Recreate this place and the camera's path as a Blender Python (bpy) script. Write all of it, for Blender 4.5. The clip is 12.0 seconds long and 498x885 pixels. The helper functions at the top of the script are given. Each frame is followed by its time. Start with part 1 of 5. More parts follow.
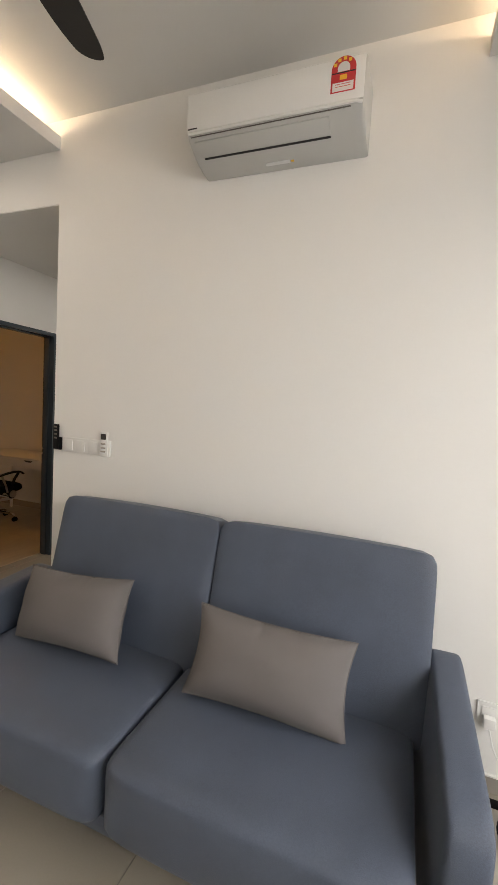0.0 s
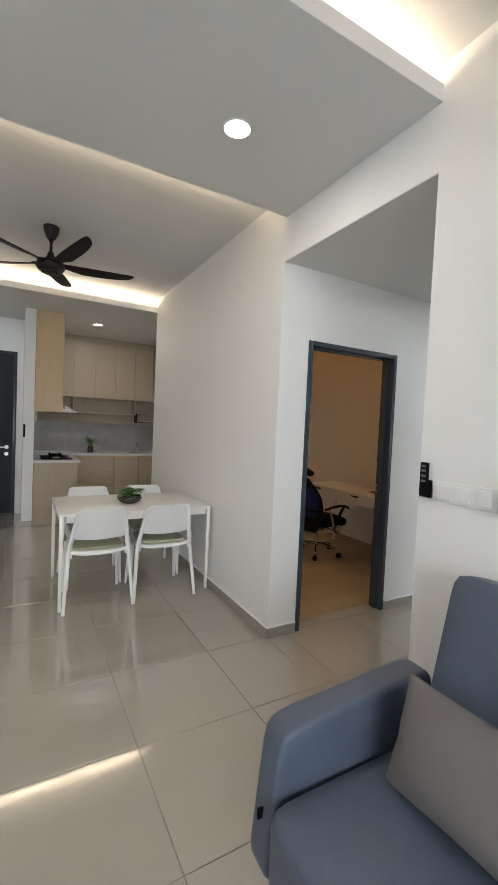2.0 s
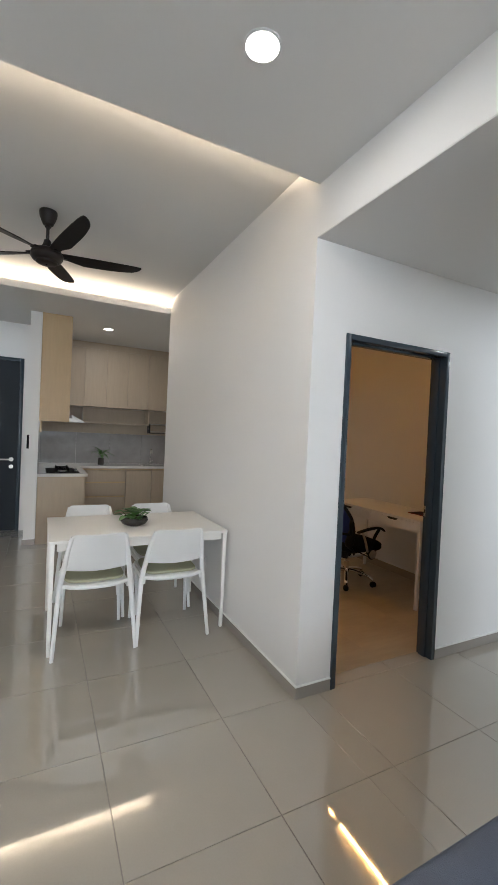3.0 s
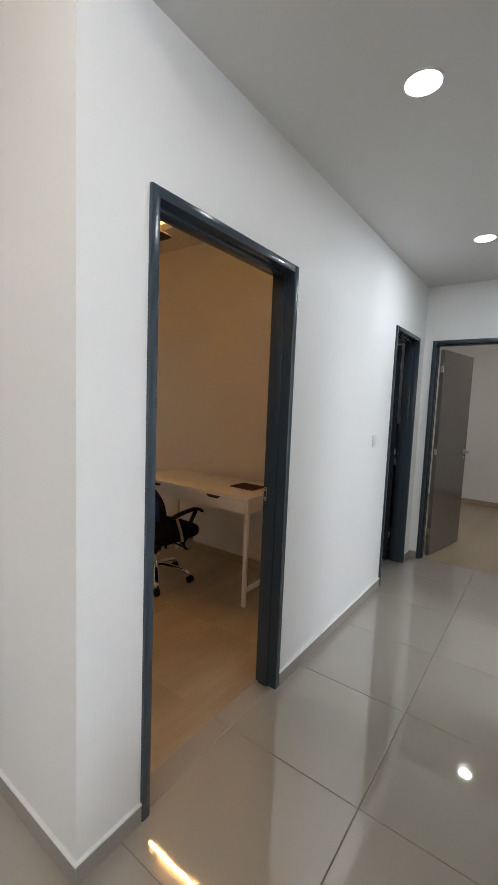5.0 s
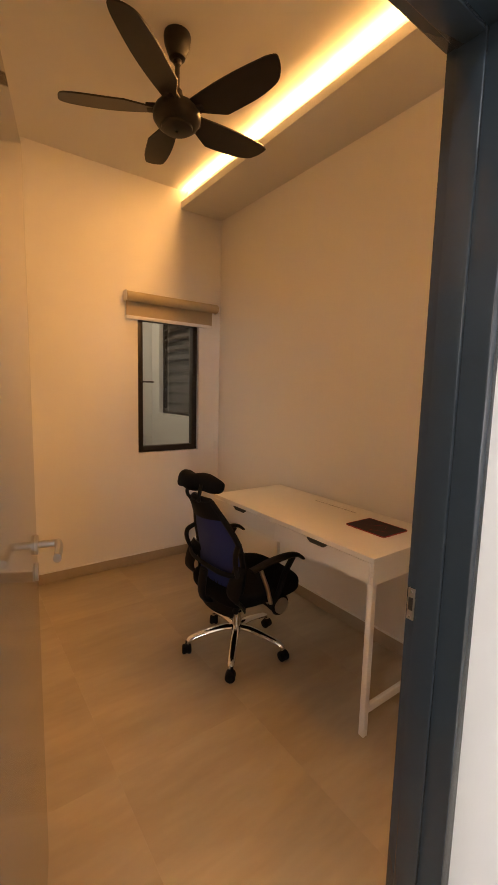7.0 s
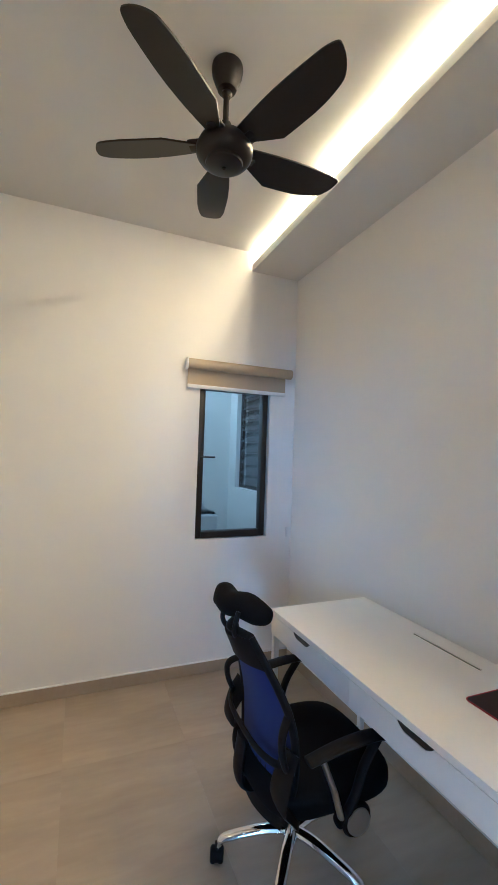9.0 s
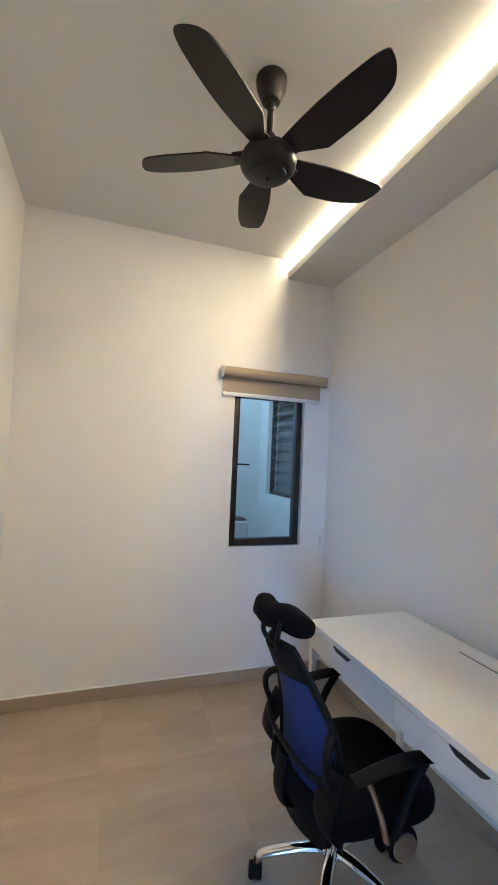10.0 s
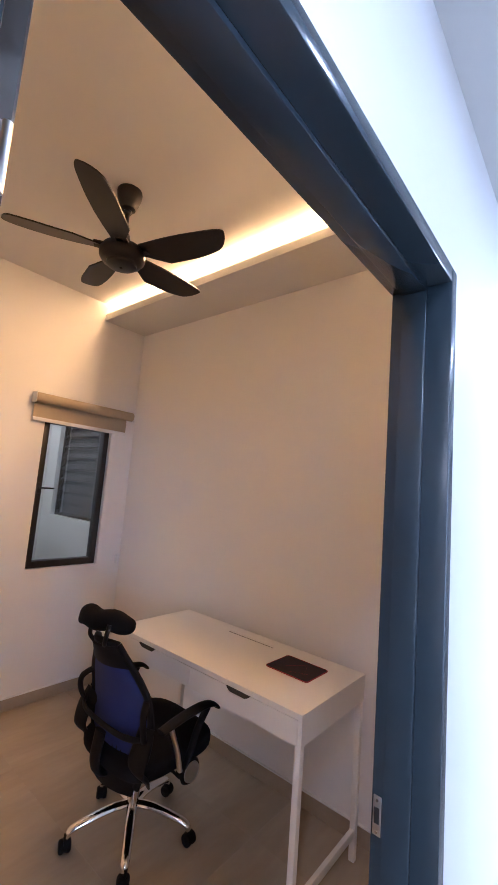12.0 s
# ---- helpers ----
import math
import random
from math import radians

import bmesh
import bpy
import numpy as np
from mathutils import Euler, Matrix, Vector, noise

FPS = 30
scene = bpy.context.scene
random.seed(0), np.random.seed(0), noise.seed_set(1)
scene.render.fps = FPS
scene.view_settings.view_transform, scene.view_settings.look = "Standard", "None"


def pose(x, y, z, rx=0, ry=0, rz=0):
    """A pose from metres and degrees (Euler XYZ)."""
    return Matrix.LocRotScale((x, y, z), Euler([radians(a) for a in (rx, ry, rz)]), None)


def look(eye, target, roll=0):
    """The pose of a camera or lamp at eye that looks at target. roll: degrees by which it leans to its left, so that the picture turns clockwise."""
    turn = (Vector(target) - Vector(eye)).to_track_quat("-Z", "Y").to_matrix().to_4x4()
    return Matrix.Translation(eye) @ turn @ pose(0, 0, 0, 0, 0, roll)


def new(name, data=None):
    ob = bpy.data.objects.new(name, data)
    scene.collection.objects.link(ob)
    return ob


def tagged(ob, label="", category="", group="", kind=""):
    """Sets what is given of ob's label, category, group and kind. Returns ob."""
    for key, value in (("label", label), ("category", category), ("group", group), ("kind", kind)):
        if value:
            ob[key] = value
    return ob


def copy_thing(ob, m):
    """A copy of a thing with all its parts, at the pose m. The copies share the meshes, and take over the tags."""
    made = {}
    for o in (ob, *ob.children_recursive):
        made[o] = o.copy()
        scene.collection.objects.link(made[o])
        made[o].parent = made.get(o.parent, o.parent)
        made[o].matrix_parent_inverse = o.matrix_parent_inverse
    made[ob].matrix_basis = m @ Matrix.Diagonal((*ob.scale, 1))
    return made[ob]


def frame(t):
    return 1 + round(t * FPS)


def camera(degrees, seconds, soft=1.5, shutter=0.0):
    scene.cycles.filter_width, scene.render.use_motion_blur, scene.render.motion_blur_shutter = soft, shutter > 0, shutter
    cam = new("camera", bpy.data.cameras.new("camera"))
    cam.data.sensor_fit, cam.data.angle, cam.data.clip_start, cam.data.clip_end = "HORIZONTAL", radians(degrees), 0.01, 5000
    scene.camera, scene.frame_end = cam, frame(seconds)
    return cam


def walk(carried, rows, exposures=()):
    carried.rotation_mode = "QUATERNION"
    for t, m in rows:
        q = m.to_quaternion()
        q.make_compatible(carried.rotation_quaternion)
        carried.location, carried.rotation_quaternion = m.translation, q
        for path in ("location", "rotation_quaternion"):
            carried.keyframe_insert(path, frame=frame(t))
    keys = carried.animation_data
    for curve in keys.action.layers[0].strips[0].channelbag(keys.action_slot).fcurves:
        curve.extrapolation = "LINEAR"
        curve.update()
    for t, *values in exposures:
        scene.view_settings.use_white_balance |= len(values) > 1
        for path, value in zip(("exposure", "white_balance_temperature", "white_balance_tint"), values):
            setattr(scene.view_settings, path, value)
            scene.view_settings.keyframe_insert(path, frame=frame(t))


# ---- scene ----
cam = camera(62.2, 12.0)
PATH = [
    (0, (0.435, 0.373, 1.499), (-0.272, 2.237, 1.344), 3.4),
    (0.5, (0.281, 0.422, 1.478), (-0.768, 2.118, 1.326), 3.3),
    (1, (0.12, 0.519, 1.491), (-1.234, 1.983, 1.34), 2.9),
    (1.5, (-0.084, 0.604, 1.478), (-1.675, 1.81, 1.36), 2.6),
    (2, (-0.293, 0.688, 1.477), (-2.037, 1.665, 1.396), 2.6),
    (2.5, (-0.509, 0.812, 1.486), (-2.345, 1.605, 1.45), 2.6),
    (3, (-0.757, 0.901, 1.475), (-2.543, 1.801, 1.443), 2.6),
    (3.5, (-1.032, 1.011, 1.487), (-2.657, 2.176, 1.429), 2.2),
    (3.7, (-1.129, 1.082, 1.496), (-2.672, 2.352, 1.417), 2.1),
    (5.3, (-1.758, 1.762, 1.447), (-2.91, 3.384, 1.25), 2.3),
    (5.5, (-1.831, 1.867, 1.441), (-3.039, 3.447, 1.223), 2.6),
    (6, (-2.013, 2.103, 1.429), (-3.355, 3.564, 1.175), 2.9),
    (6.5, (-2.183, 2.33, 1.441), (-3.656, 3.653, 1.166), 1.9),
    (7, (-2.309, 2.552, 1.44), (-3.918, 3.715, 1.201), 1.4),
    (7.2, (-2.362, 2.609, 1.439), (-4.001, 3.734, 1.224), 2.0),
    (8.8, (-2.709, 2.932, 1.519), (-4.502, 3.818, 1.567), 2.2),
    (9, (-2.714, 2.995, 1.524), (-4.562, 3.759, 1.59), 1.9),
    (9.5, (-2.742, 3.017, 1.535), (-4.658, 3.585, 1.605), 1.1),
    (10, (-2.74, 2.94, 1.539), (-4.631, 3.585, 1.625), 2.5),
    (10.5, (-2.676, 2.804, 1.547), (-4.446, 3.72, 1.721), 5.2),
    (11, (-2.619, 2.641, 1.623), (-4.215, 3.816, 1.89), 7.0),
    (11.5, (-2.528, 2.549, 1.627), (-3.976, 3.889, 1.959), 6.5),
    (11.8, (-2.476, 2.492, 1.62), (-3.837, 3.929, 1.909), 5.4),
    (12, (-2.441, 2.46, 1.606), (-3.728, 3.973, 1.838), 4.6),
]
EXPOSURES = [
    (0.0, -0.68, 7600, 14), (1.0, -0.33, 7000, 9), (2.0, -0.30, 6400, 9), (3.7, -0.13, 6150, 11), (5.5, -0.04, 6350, 12), (6.0, 0.03, 6500, 13), (6.5, 0.27, 6950, 15), (7.2, 0.92, 7150, 19),
    (8.8, 1.38, 3600, -1), (11.0, 1.38, 3600, -1), (11.5, 1.35, 3900, 1), (12.0, 1.14, 4750, 20),
]
walk(cam, [(t, look(eye, target, roll)) for t, eye, target, roll in PATH], EXPOSURES)

# ---- plan (metres) ----
YW, YS = 2.235, 2.38          # living side and study side of the wall behind the sofa and the dining table
XL, XLB = -2.675, -2.795       # corridor side and study side of the corridor's wall
XR, XRB = -1.503, -1.383       # the corridor's other wall
Y_END = 5.80                   # end of the corridor
CEIL, SOFFIT, CORR = 3.045, 2.888, 2.593
X_WIN, X_WINB = -5.53, -5.645  # study's window wall
Y_DESK = 4.53                  # wall behind the desk
CEIL_S, SOFFIT_S, Y_COVE = 3.045, 2.903, 4.14
X_RIGHT, Y_BACK = 1.75, -1.75  # window wall and far wall of the living room
X_ENTRY, X_KIT, Y_KIT = -7.35, -8.30, 3.05
TILE, TX, TY = 0.60, -2.09, 1.19

# ---- world and lights ----
world = bpy.data.worlds.new("world")
scene.world = world
world.use_nodes = True
sky = world.node_tree.nodes.new("ShaderNodeTexSky")
sky.sky_type, sky.sun_disc, sky.sun_elevation, sky.sun_rotation = "NISHITA", False, radians(50), radians(200)
world.node_tree.nodes["Background"].inputs[1].default_value = 0.10
world.node_tree.links.new(sky.outputs[0], world.node_tree.nodes["Background"].inputs[0])

WARM_LIVING, WARM_STUDY, DOWN = (1.0, 0.79, 0.56), (1.0, 0.50, 0.15), (1.0, 0.93, 0.84)


def area(name, m, sx, sy, watts, colour, shape="RECTANGLE", spread=180):
    lamp = bpy.data.lights.new(name, "AREA")
    lamp.shape, lamp.size, lamp.energy, lamp.color, lamp.spread = shape, sx, watts, colour, radians(spread)
    if shape == "RECTANGLE":
        lamp.size_y = sy
    ob = new(name, lamp)
    ob.matrix_world = m
    return ob


LED = 4.0      # watts per metre of cove strip
SPAN, MID = YW - Y_BACK - 0.06, (YW + Y_BACK) / 2
for x, turn, power in ((XL + 0.12, 132, 2.0), (XR - 0.12, -132, 0.85), (X_WINB - 0.12, -132, 2.0), (0.73, 132, 0.9)):
    area("cove_lamp", pose(x, MID, SOFFIT + 0.055, 0, turn), 0.03, SPAN, LED * power * SPAN, WARM_LIVING)
# hidden fill added at the study cove's lip, facing down into the room
area("cove_lamp", pose((X_WIN + XLB) / 2 + 0.33, Y_COVE + 0.003, CEIL_S - 0.076, -15), XLB - X_WIN - 0.9, 0.008, 8.4 * (XLB - X_WIN), WARM_STUDY)
area("cove_lamp", pose((X_WIN + XLB) / 2, Y_COVE + 0.028, CEIL_S - 0.022, 180), XLB - X_WIN - 0.06, 0.012, 5.0 * (XLB - X_WIN), WARM_STUDY)
COOL = (0.88, 0.96, 1.0)
# the second, at y -0.5, is an added unseen lamp that brightens the dining wall
DOWNLIGHTS = [(-2.12, 1.57, SOFFIT, 8, DOWN), (-2.12, -0.5, SOFFIT, 14, DOWN), (-6.90, 1.70, SOFFIT, 11, DOWN), (-6.50, 0.07, SOFFIT, 5, COOL),
              (-2.11, 3.20, CORR, 1.7, COOL), (-2.10, 4.78, CORR, 6.0, COOL), (-2.10, 6.86, 2.85, 16, DOWN)]
for x, y, z, watts, tint in DOWNLIGHTS:
    area("downlight_lamp", pose(x, y, z - 0.012), 0.1, 0.1, watts, tint, "DISK")
# daylight standing in the balcony and bedroom openings
area("balcony_daylight", pose(X_RIGHT + 0.55, 0.2, 1.85, 0, 48), 1.6, 2.8, 138, (0.90, 0.95, 1.0))
area("bedroom_daylight", pose(0.55, 4.3, 1.5, 0, 90), 1.2, 1.4, 52, (0.90, 0.96, 1.0))
# unseen warm lamp added under the yard ceiling in place of its daylight
area("yard_fill", pose(-6.9, 3.7, 2.96), 0.8, 0.8, 6.5, (1.0, 0.86, 0.64))
# unseen fill added to lift the dark bathroom, no fitting belongs to it
area("bathroom_fill", pose(-3.7, 5.3, 2.45), 0.2, 0.2, 1.5, DOWN)

# ---- materials ----
def mat(name, base, rough=0.5, metal=0.0, vary=0.06, scale=3.0, grain=0.0, grain_scale=200.0, bump=0.0, bump_scale=150.0,
        coat=0.0, island=0.0, stretch=(1, 1, 1), sheen=0.0, spec=0.5, rough_vary=0.0):
    """Two scales of colour variation and a fine relief over a base colour."""
    m = bpy.data.materials.new(name)
    m.use_nodes = True
    nt = m.node_tree
    b = nt.nodes["Principled BSDF"]
    link = nt.links.new
    tc = nt.nodes.new("ShaderNodeTexCoord")
    mp = nt.nodes.new("ShaderNodeMapping")
    mp.inputs["Scale"].default_value = stretch
    link(tc.outputs["Object"], mp.inputs["Vector"])

    def noise_node(s, detail):
        n = nt.nodes.new("ShaderNodeTexNoise")
        n.inputs["Scale"].default_value, n.inputs["Detail"].default_value = s, detail
        link(mp.outputs[0], n.inputs["Vector"])
        return n

    def math_node(op, a, c):
        n = nt.nodes.new("ShaderNodeMath")
        n.operation = op
        for k, v in enumerate((a, c)):
            if isinstance(v, (int, float)):
                n.inputs[k].default_value = v
            else:
                link(v, n.inputs[k])
        return n.outputs[0]

    big = noise_node(scale, 4)
    f = math_node("MULTIPLY_ADD", big.outputs["Fac"], 2 * vary)
    f.node.inputs[2].default_value = 1 - vary
    if grain:
        g = noise_node(grain_scale, 3)
        h = math_node("MULTIPLY_ADD", g.outputs["Fac"], 2 * grain)
        h.node.inputs[2].default_value = 1 - grain
        f = math_node("MULTIPLY", f, h)
    if island:
        oi = nt.nodes.new("ShaderNodeObjectInfo")
        h = math_node("MULTIPLY_ADD", oi.outputs["Random"], 2 * island)
        h.node.inputs[2].default_value = 1 - island
        f = math_node("MULTIPLY", f, h)
    v = nt.nodes.new("ShaderNodeVectorMath")
    v.operation = "SCALE"
    v.inputs[0].default_value = base
    link(f, v.inputs["Scale"])
    link(v.outputs[0], b.inputs["Base Color"])
    b.inputs["Roughness"].default_value, b.inputs["Metallic"].default_value = rough, metal
    b.inputs["Specular IOR Level"].default_value = spec
    if rough_vary:
        r = math_node("MULTIPLY_ADD", big.outputs["Fac"], 2 * rough_vary)
        r.node.inputs[2].default_value = rough - rough_vary
        link(r, b.inputs["Roughness"])
    b.inputs["Coat Weight"].default_value = coat
    b.inputs["Coat Roughness"].default_value = 0.045
    b.inputs["Sheen Weight"].default_value = sheen
    if bump:
        n = noise_node(bump_scale, 3)
        bp = nt.nodes.new("ShaderNodeBump")
        bp.inputs["Strength"].default_value, bp.inputs["Distance"].default_value = bump, 0.002
        link(n.outputs["Fac"], bp.inputs["Height"])
        link(bp.outputs[0], b.inputs["Normal"])
    return m


def glow(name, colour, strength):
    m = bpy.data.materials.new(name)
    m.use_nodes = True
    b = m.node_tree.nodes["Principled BSDF"]
    b.inputs["Base Color"].default_value = (0.8, 0.8, 0.8, 1)
    b.inputs["Emission Color"].default_value = (*colour, 1)
    b.inputs["Emission Strength"].default_value = strength
    return m


def glass_mat(name, tint=(0.92, 0.96, 0.97)):
    m = bpy.data.materials.new(name)
    m.use_nodes = True
    b = m.node_tree.nodes["Principled BSDF"]
    b.inputs["Base Color"].default_value = (*tint, 1)
    b.inputs["Roughness"].default_value = 0.02
    b.inputs["Transmission Weight"].default_value = 1.0
    b.inputs["IOR"].default_value = 1.45
    return m


PAINT = mat("wall_paint", (0.79, 0.783, 0.77), 0.55, vary=0.015, scale=1.3, grain=0.01, grain_scale=60, bump=0.12, bump_scale=260)
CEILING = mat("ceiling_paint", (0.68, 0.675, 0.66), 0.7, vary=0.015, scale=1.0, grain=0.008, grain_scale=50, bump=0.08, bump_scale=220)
PORCELAIN = mat("polished_porcelain", (0.355, 0.322, 0.275), 0.03, vary=0.05, scale=2.2, grain=0.04, grain_scale=140, island=0.02, rough_vary=0.01, spec=1.0, coat=0.8)
GROUT = mat("grout", (0.21, 0.19, 0.17), 0.8, vary=0.15, scale=8, grain=0.1)
SKIRT = mat("skirting_tile", (0.33, 0.30, 0.27), 0.25, vary=0.06, scale=3, grain=0.05)
SEALANT = mat("white_sealant", (0.78, 0.77, 0.75), 0.5, vary=0.05, scale=12)
OAK = mat("oak_tile", (0.365, 0.30, 0.21), 0.30, vary=0.32, scale=2.8, grain=0.12, grain_scale=14, stretch=(2.0, 0.45, 1), island=0.01, bump=0.05, bump_scale=60, rough_vary=0.04)
OAK_SKIRT = mat("oak_skirting", (0.36, 0.292, 0.205), 0.4, vary=0.1, scale=4, grain=0.08, grain_scale=40)
FRAME = mat("slate_gloss_paint", (0.034, 0.050, 0.066), 0.2, vary=0.05, scale=3, grain=0.03, grain_scale=120)
LEAF_GREY = mat("grey_door_laminate", (0.16, 0.145, 0.13), 0.10, vary=0.05, scale=2, grain=0.04, grain_scale=60, rough_vary=0.02, coat=0.4)
ENTRY = mat("slate_door_paint", (0.015, 0.021, 0.029), 0.55, vary=0.08, scale=3, grain=0.04, spec=0.25)
STEEL = mat("brushed_steel", (0.60, 0.58, 0.55), 0.28, 1.0, vary=0.08, scale=20, grain=0.05)
CHROME = mat("chrome", (0.80, 0.79, 0.78), 0.08, 1.0, vary=0.04, scale=10)
FABRIC = mat("blue_grey_fabric", (0.066, 0.084, 0.122), 0.50, vary=0.22, scale=7, grain=0.26, grain_scale=260, bump=0.5, bump_scale=360, sheen=0.04, spec=0.5, rough_vary=0.14)
CUSHION = mat("taupe_fabric", (0.150, 0.138, 0.136), 0.8, vary=0.07, scale=5, grain=0.10, grain_scale=420, bump=0.3, bump_scale=480, sheen=0.05, spec=0.25)
BEECH = mat("beech_wood", (0.56, 0.38, 0.20), 0.45, vary=0.14, scale=9, grain=0.12, grain_scale=40, stretch=(1, 1, 0.15))
KWOOD = mat("light_oak_laminate", (0.41, 0.335, 0.25), 0.42, vary=0.08, scale=3, grain=0.08, grain_scale=36, stretch=(1, 1, 0.12), bump=0.05, bump_scale=80)
KWOOD_B = mat("warm_oak_laminate", (0.52, 0.375, 0.21), 0.42, vary=0.08, scale=3, grain=0.08, grain_scale=36, stretch=(1, 1, 0.12))
QUARTZ = mat("white_quartz", (0.66, 0.65, 0.63), 0.2, vary=0.05, scale=9, grain=0.05, grain_scale=150)
MARBLE = mat("grey_marble_tile", (0.32, 0.312, 0.312), 0.08, vary=0.38, scale=3.2, grain=0.06, grain_scale=40)
BLACK = mat("black_plastic", (0.004, 0.004, 0.005), 0.6, vary=0.2, scale=12, grain=0.1, bump=0.1, bump_scale=300, spec=0.15)
BLACK_FABRIC = mat("black_mesh_fabric", (0.004, 0.004, 0.005), 0.9, vary=0.2, scale=10, grain=0.25, grain_scale=300, bump=0.3, bump_scale=400, spec=0.12)
BLUE_MESH = mat("blue_mesh_fabric", (0.005, 0.016, 0.105), 0.8, vary=0.15, scale=8, grain=0.35, grain_scale=380, bump=0.4, bump_scale=420)
FAN = mat("dark_bronze_plastic", (0.010, 0.0075, 0.007), 0.45, vary=0.12, scale=9, grain=0.06, spec=0.35)
WHITE = mat("white_lacquer", (0.76, 0.74, 0.70), 0.35, vary=0.03, scale=4, grain=0.015, grain_scale=90)
WHITE_PLASTIC = mat("white_plastic", (0.74, 0.74, 0.73), 0.38, vary=0.03, scale=6, grain=0.02)
# white plastic with the shade of the downward faces put into its colour
AC_SHADED = mat("aircon_shaded_plastic", (0.50, 0.50, 0.485), 0.35, vary=0.03, scale=5, grain=0.015)
SAGE = mat("sage_seat_pad", (0.36, 0.36, 0.25), 0.8, vary=0.08, scale=9, grain=0.1, grain_scale=250, bump=0.2, bump_scale=300)
# for small dark parts, and painted shade in slots and recesses
DARK_FILL = mat("dark_parts_and_shade", (0.02, 0.019, 0.018), 0.6, vary=0.1, scale=10)
ALU = mat("black_aluminium", (0.022, 0.018, 0.017), 0.4, 0.2, vary=0.1, scale=12)
BLIND = mat("beige_blind_fabric", (0.40, 0.335, 0.225), 0.8, vary=0.05, scale=7, grain=0.08, grain_scale=300, bump=0.2, bump_scale=350)
RED_STITCH = mat("red_stitching", (0.30, 0.02, 0.03), 0.7, vary=0.1, scale=30)
MAT_BLACK = mat("mouse_mat_cloth", (0.020, 0.009, 0.013), 0.85, vary=0.25, scale=20, grain=0.15)
RED = mat("red_print", (0.55, 0.03, 0.035), 0.5, vary=0.06, scale=14)
YELLOW = mat("yellow_print", (0.85, 0.50, 0.04), 0.5, vary=0.05, scale=14)
PAPER = mat("white_print", (0.74, 0.72, 0.70), 0.5, vary=0.03, scale=14)
LEAFM = mat("green_leaf", (0.065, 0.16, 0.035), 0.45, vary=0.35, scale=18, grain=0.1, island=0.25)
SOIL = mat("potting_soil", (0.03, 0.022, 0.016), 0.9, vary=0.3, scale=30, bump=0.6, bump_scale=60)
POT = mat("dark_stone_bowl", (0.06, 0.05, 0.045), 0.25, vary=0.25, scale=12, grain=0.15, grain_scale=60)
BATH = mat("grey_bath_tile", (0.14, 0.14, 0.145), 0.25, vary=0.15, scale=3, grain=0.06)
YARD = mat("yard_paint", (0.74, 0.74, 0.71), 0.6, vary=0.03, scale=1.5, grain=0.02, bump=0.1, bump_scale=200)
CONCRETE = mat("screed", (0.30, 0.30, 0.29), 0.7, vary=0.12, scale=4, grain=0.08, bump=0.2, bump_scale=80)
MACHINE = mat("washer_enamel", (0.55, 0.57, 0.59), 0.3, vary=0.03, scale=5)
GLASS = glass_mat("clear_glass")
GLASS_GREY = glass_mat("grey_glass", (0.72, 0.76, 0.78))
LENS = glow("downlight_lens", DOWN, 14.0)
LED_WARM = glow("led_warm", WARM_LIVING, 9.0)
LED_AMBER = glow("led_amber", WARM_STUDY, 0.35)


# ---- building helpers ----
def mesh_of(name, bm, material, smooth=35):
    me = bpy.data.meshes.new(name)
    bmesh.ops.recalc_face_normals(bm, faces=bm.faces)
    bm.to_mesh(me)
    bm.free()
    me.materials.append(material)
    if smooth:
        for p in me.polygons:
            p.use_smooth = True
        me.set_sharp_from_angle(angle=radians(smooth))
    return me


def part(name, bm, material, parent, label="", m=None):
    ob = new(name, mesh_of(name, bm, material))
    ob.parent = parent
    if m is not None:
        ob.matrix_basis = m
    return tagged(ob, label)


def thing(name, label, category, m=None, group="", kind=""):
    ob = new(name)
    ob.empty_display_size = 0.1
    if m is not None:
        ob.matrix_basis = m
    return tagged(ob, label, category, group, kind)


def solid(name, bm, material, label, category, m=None, group="", kind=""):
    ob = new(name, mesh_of(name, bm, material))
    if m is not None:
        ob.matrix_basis = m
    return tagged(ob, label, category, group, kind)


def add_box(bm, x0, x1, y0, y1, z0, z1, bevel=0.0, seg=2):
    ret = bmesh.ops.create_cube(bm, size=1.0)
    vs = ret["verts"]
    for v in vs:
        v.co = Vector(((x0 + x1) / 2 + v.co.x * (x1 - x0), (y0 + y1) / 2 + v.co.y * (y1 - y0), (z0 + z1) / 2 + v.co.z * (z1 - z0)))
    if bevel:
        es = list({e for v in vs for e in v.link_edges})
        bmesh.ops.bevel(bm, geom=es, offset=bevel, segments=seg, profile=0.5, affect="EDGES")
    return bm


def box(*a, **k):
    return add_box(bmesh.new(), *a, **k)


def boxes(rows, bevel=0.0):
    bm = bmesh.new()
    for r in rows:
        add_box(bm, *r, bevel=bevel)
    return bm


def add_rod(bm, p0, p1, r0, r1=None, seg=16):
    p0, p1 = Vector(p0), Vector(p1)
    d = p1 - p0
    m = Matrix.Translation((p0 + p1) / 2) @ d.to_track_quat("Z", "Y").to_matrix().to_4x4()
    bmesh.ops.create_cone(bm, cap_ends=True, segments=seg, radius1=r0, radius2=r0 if r1 is None else r1, depth=d.length, matrix=m)
    return bm


def rod(*a, **k):
    return add_rod(bmesh.new(), *a, **k)


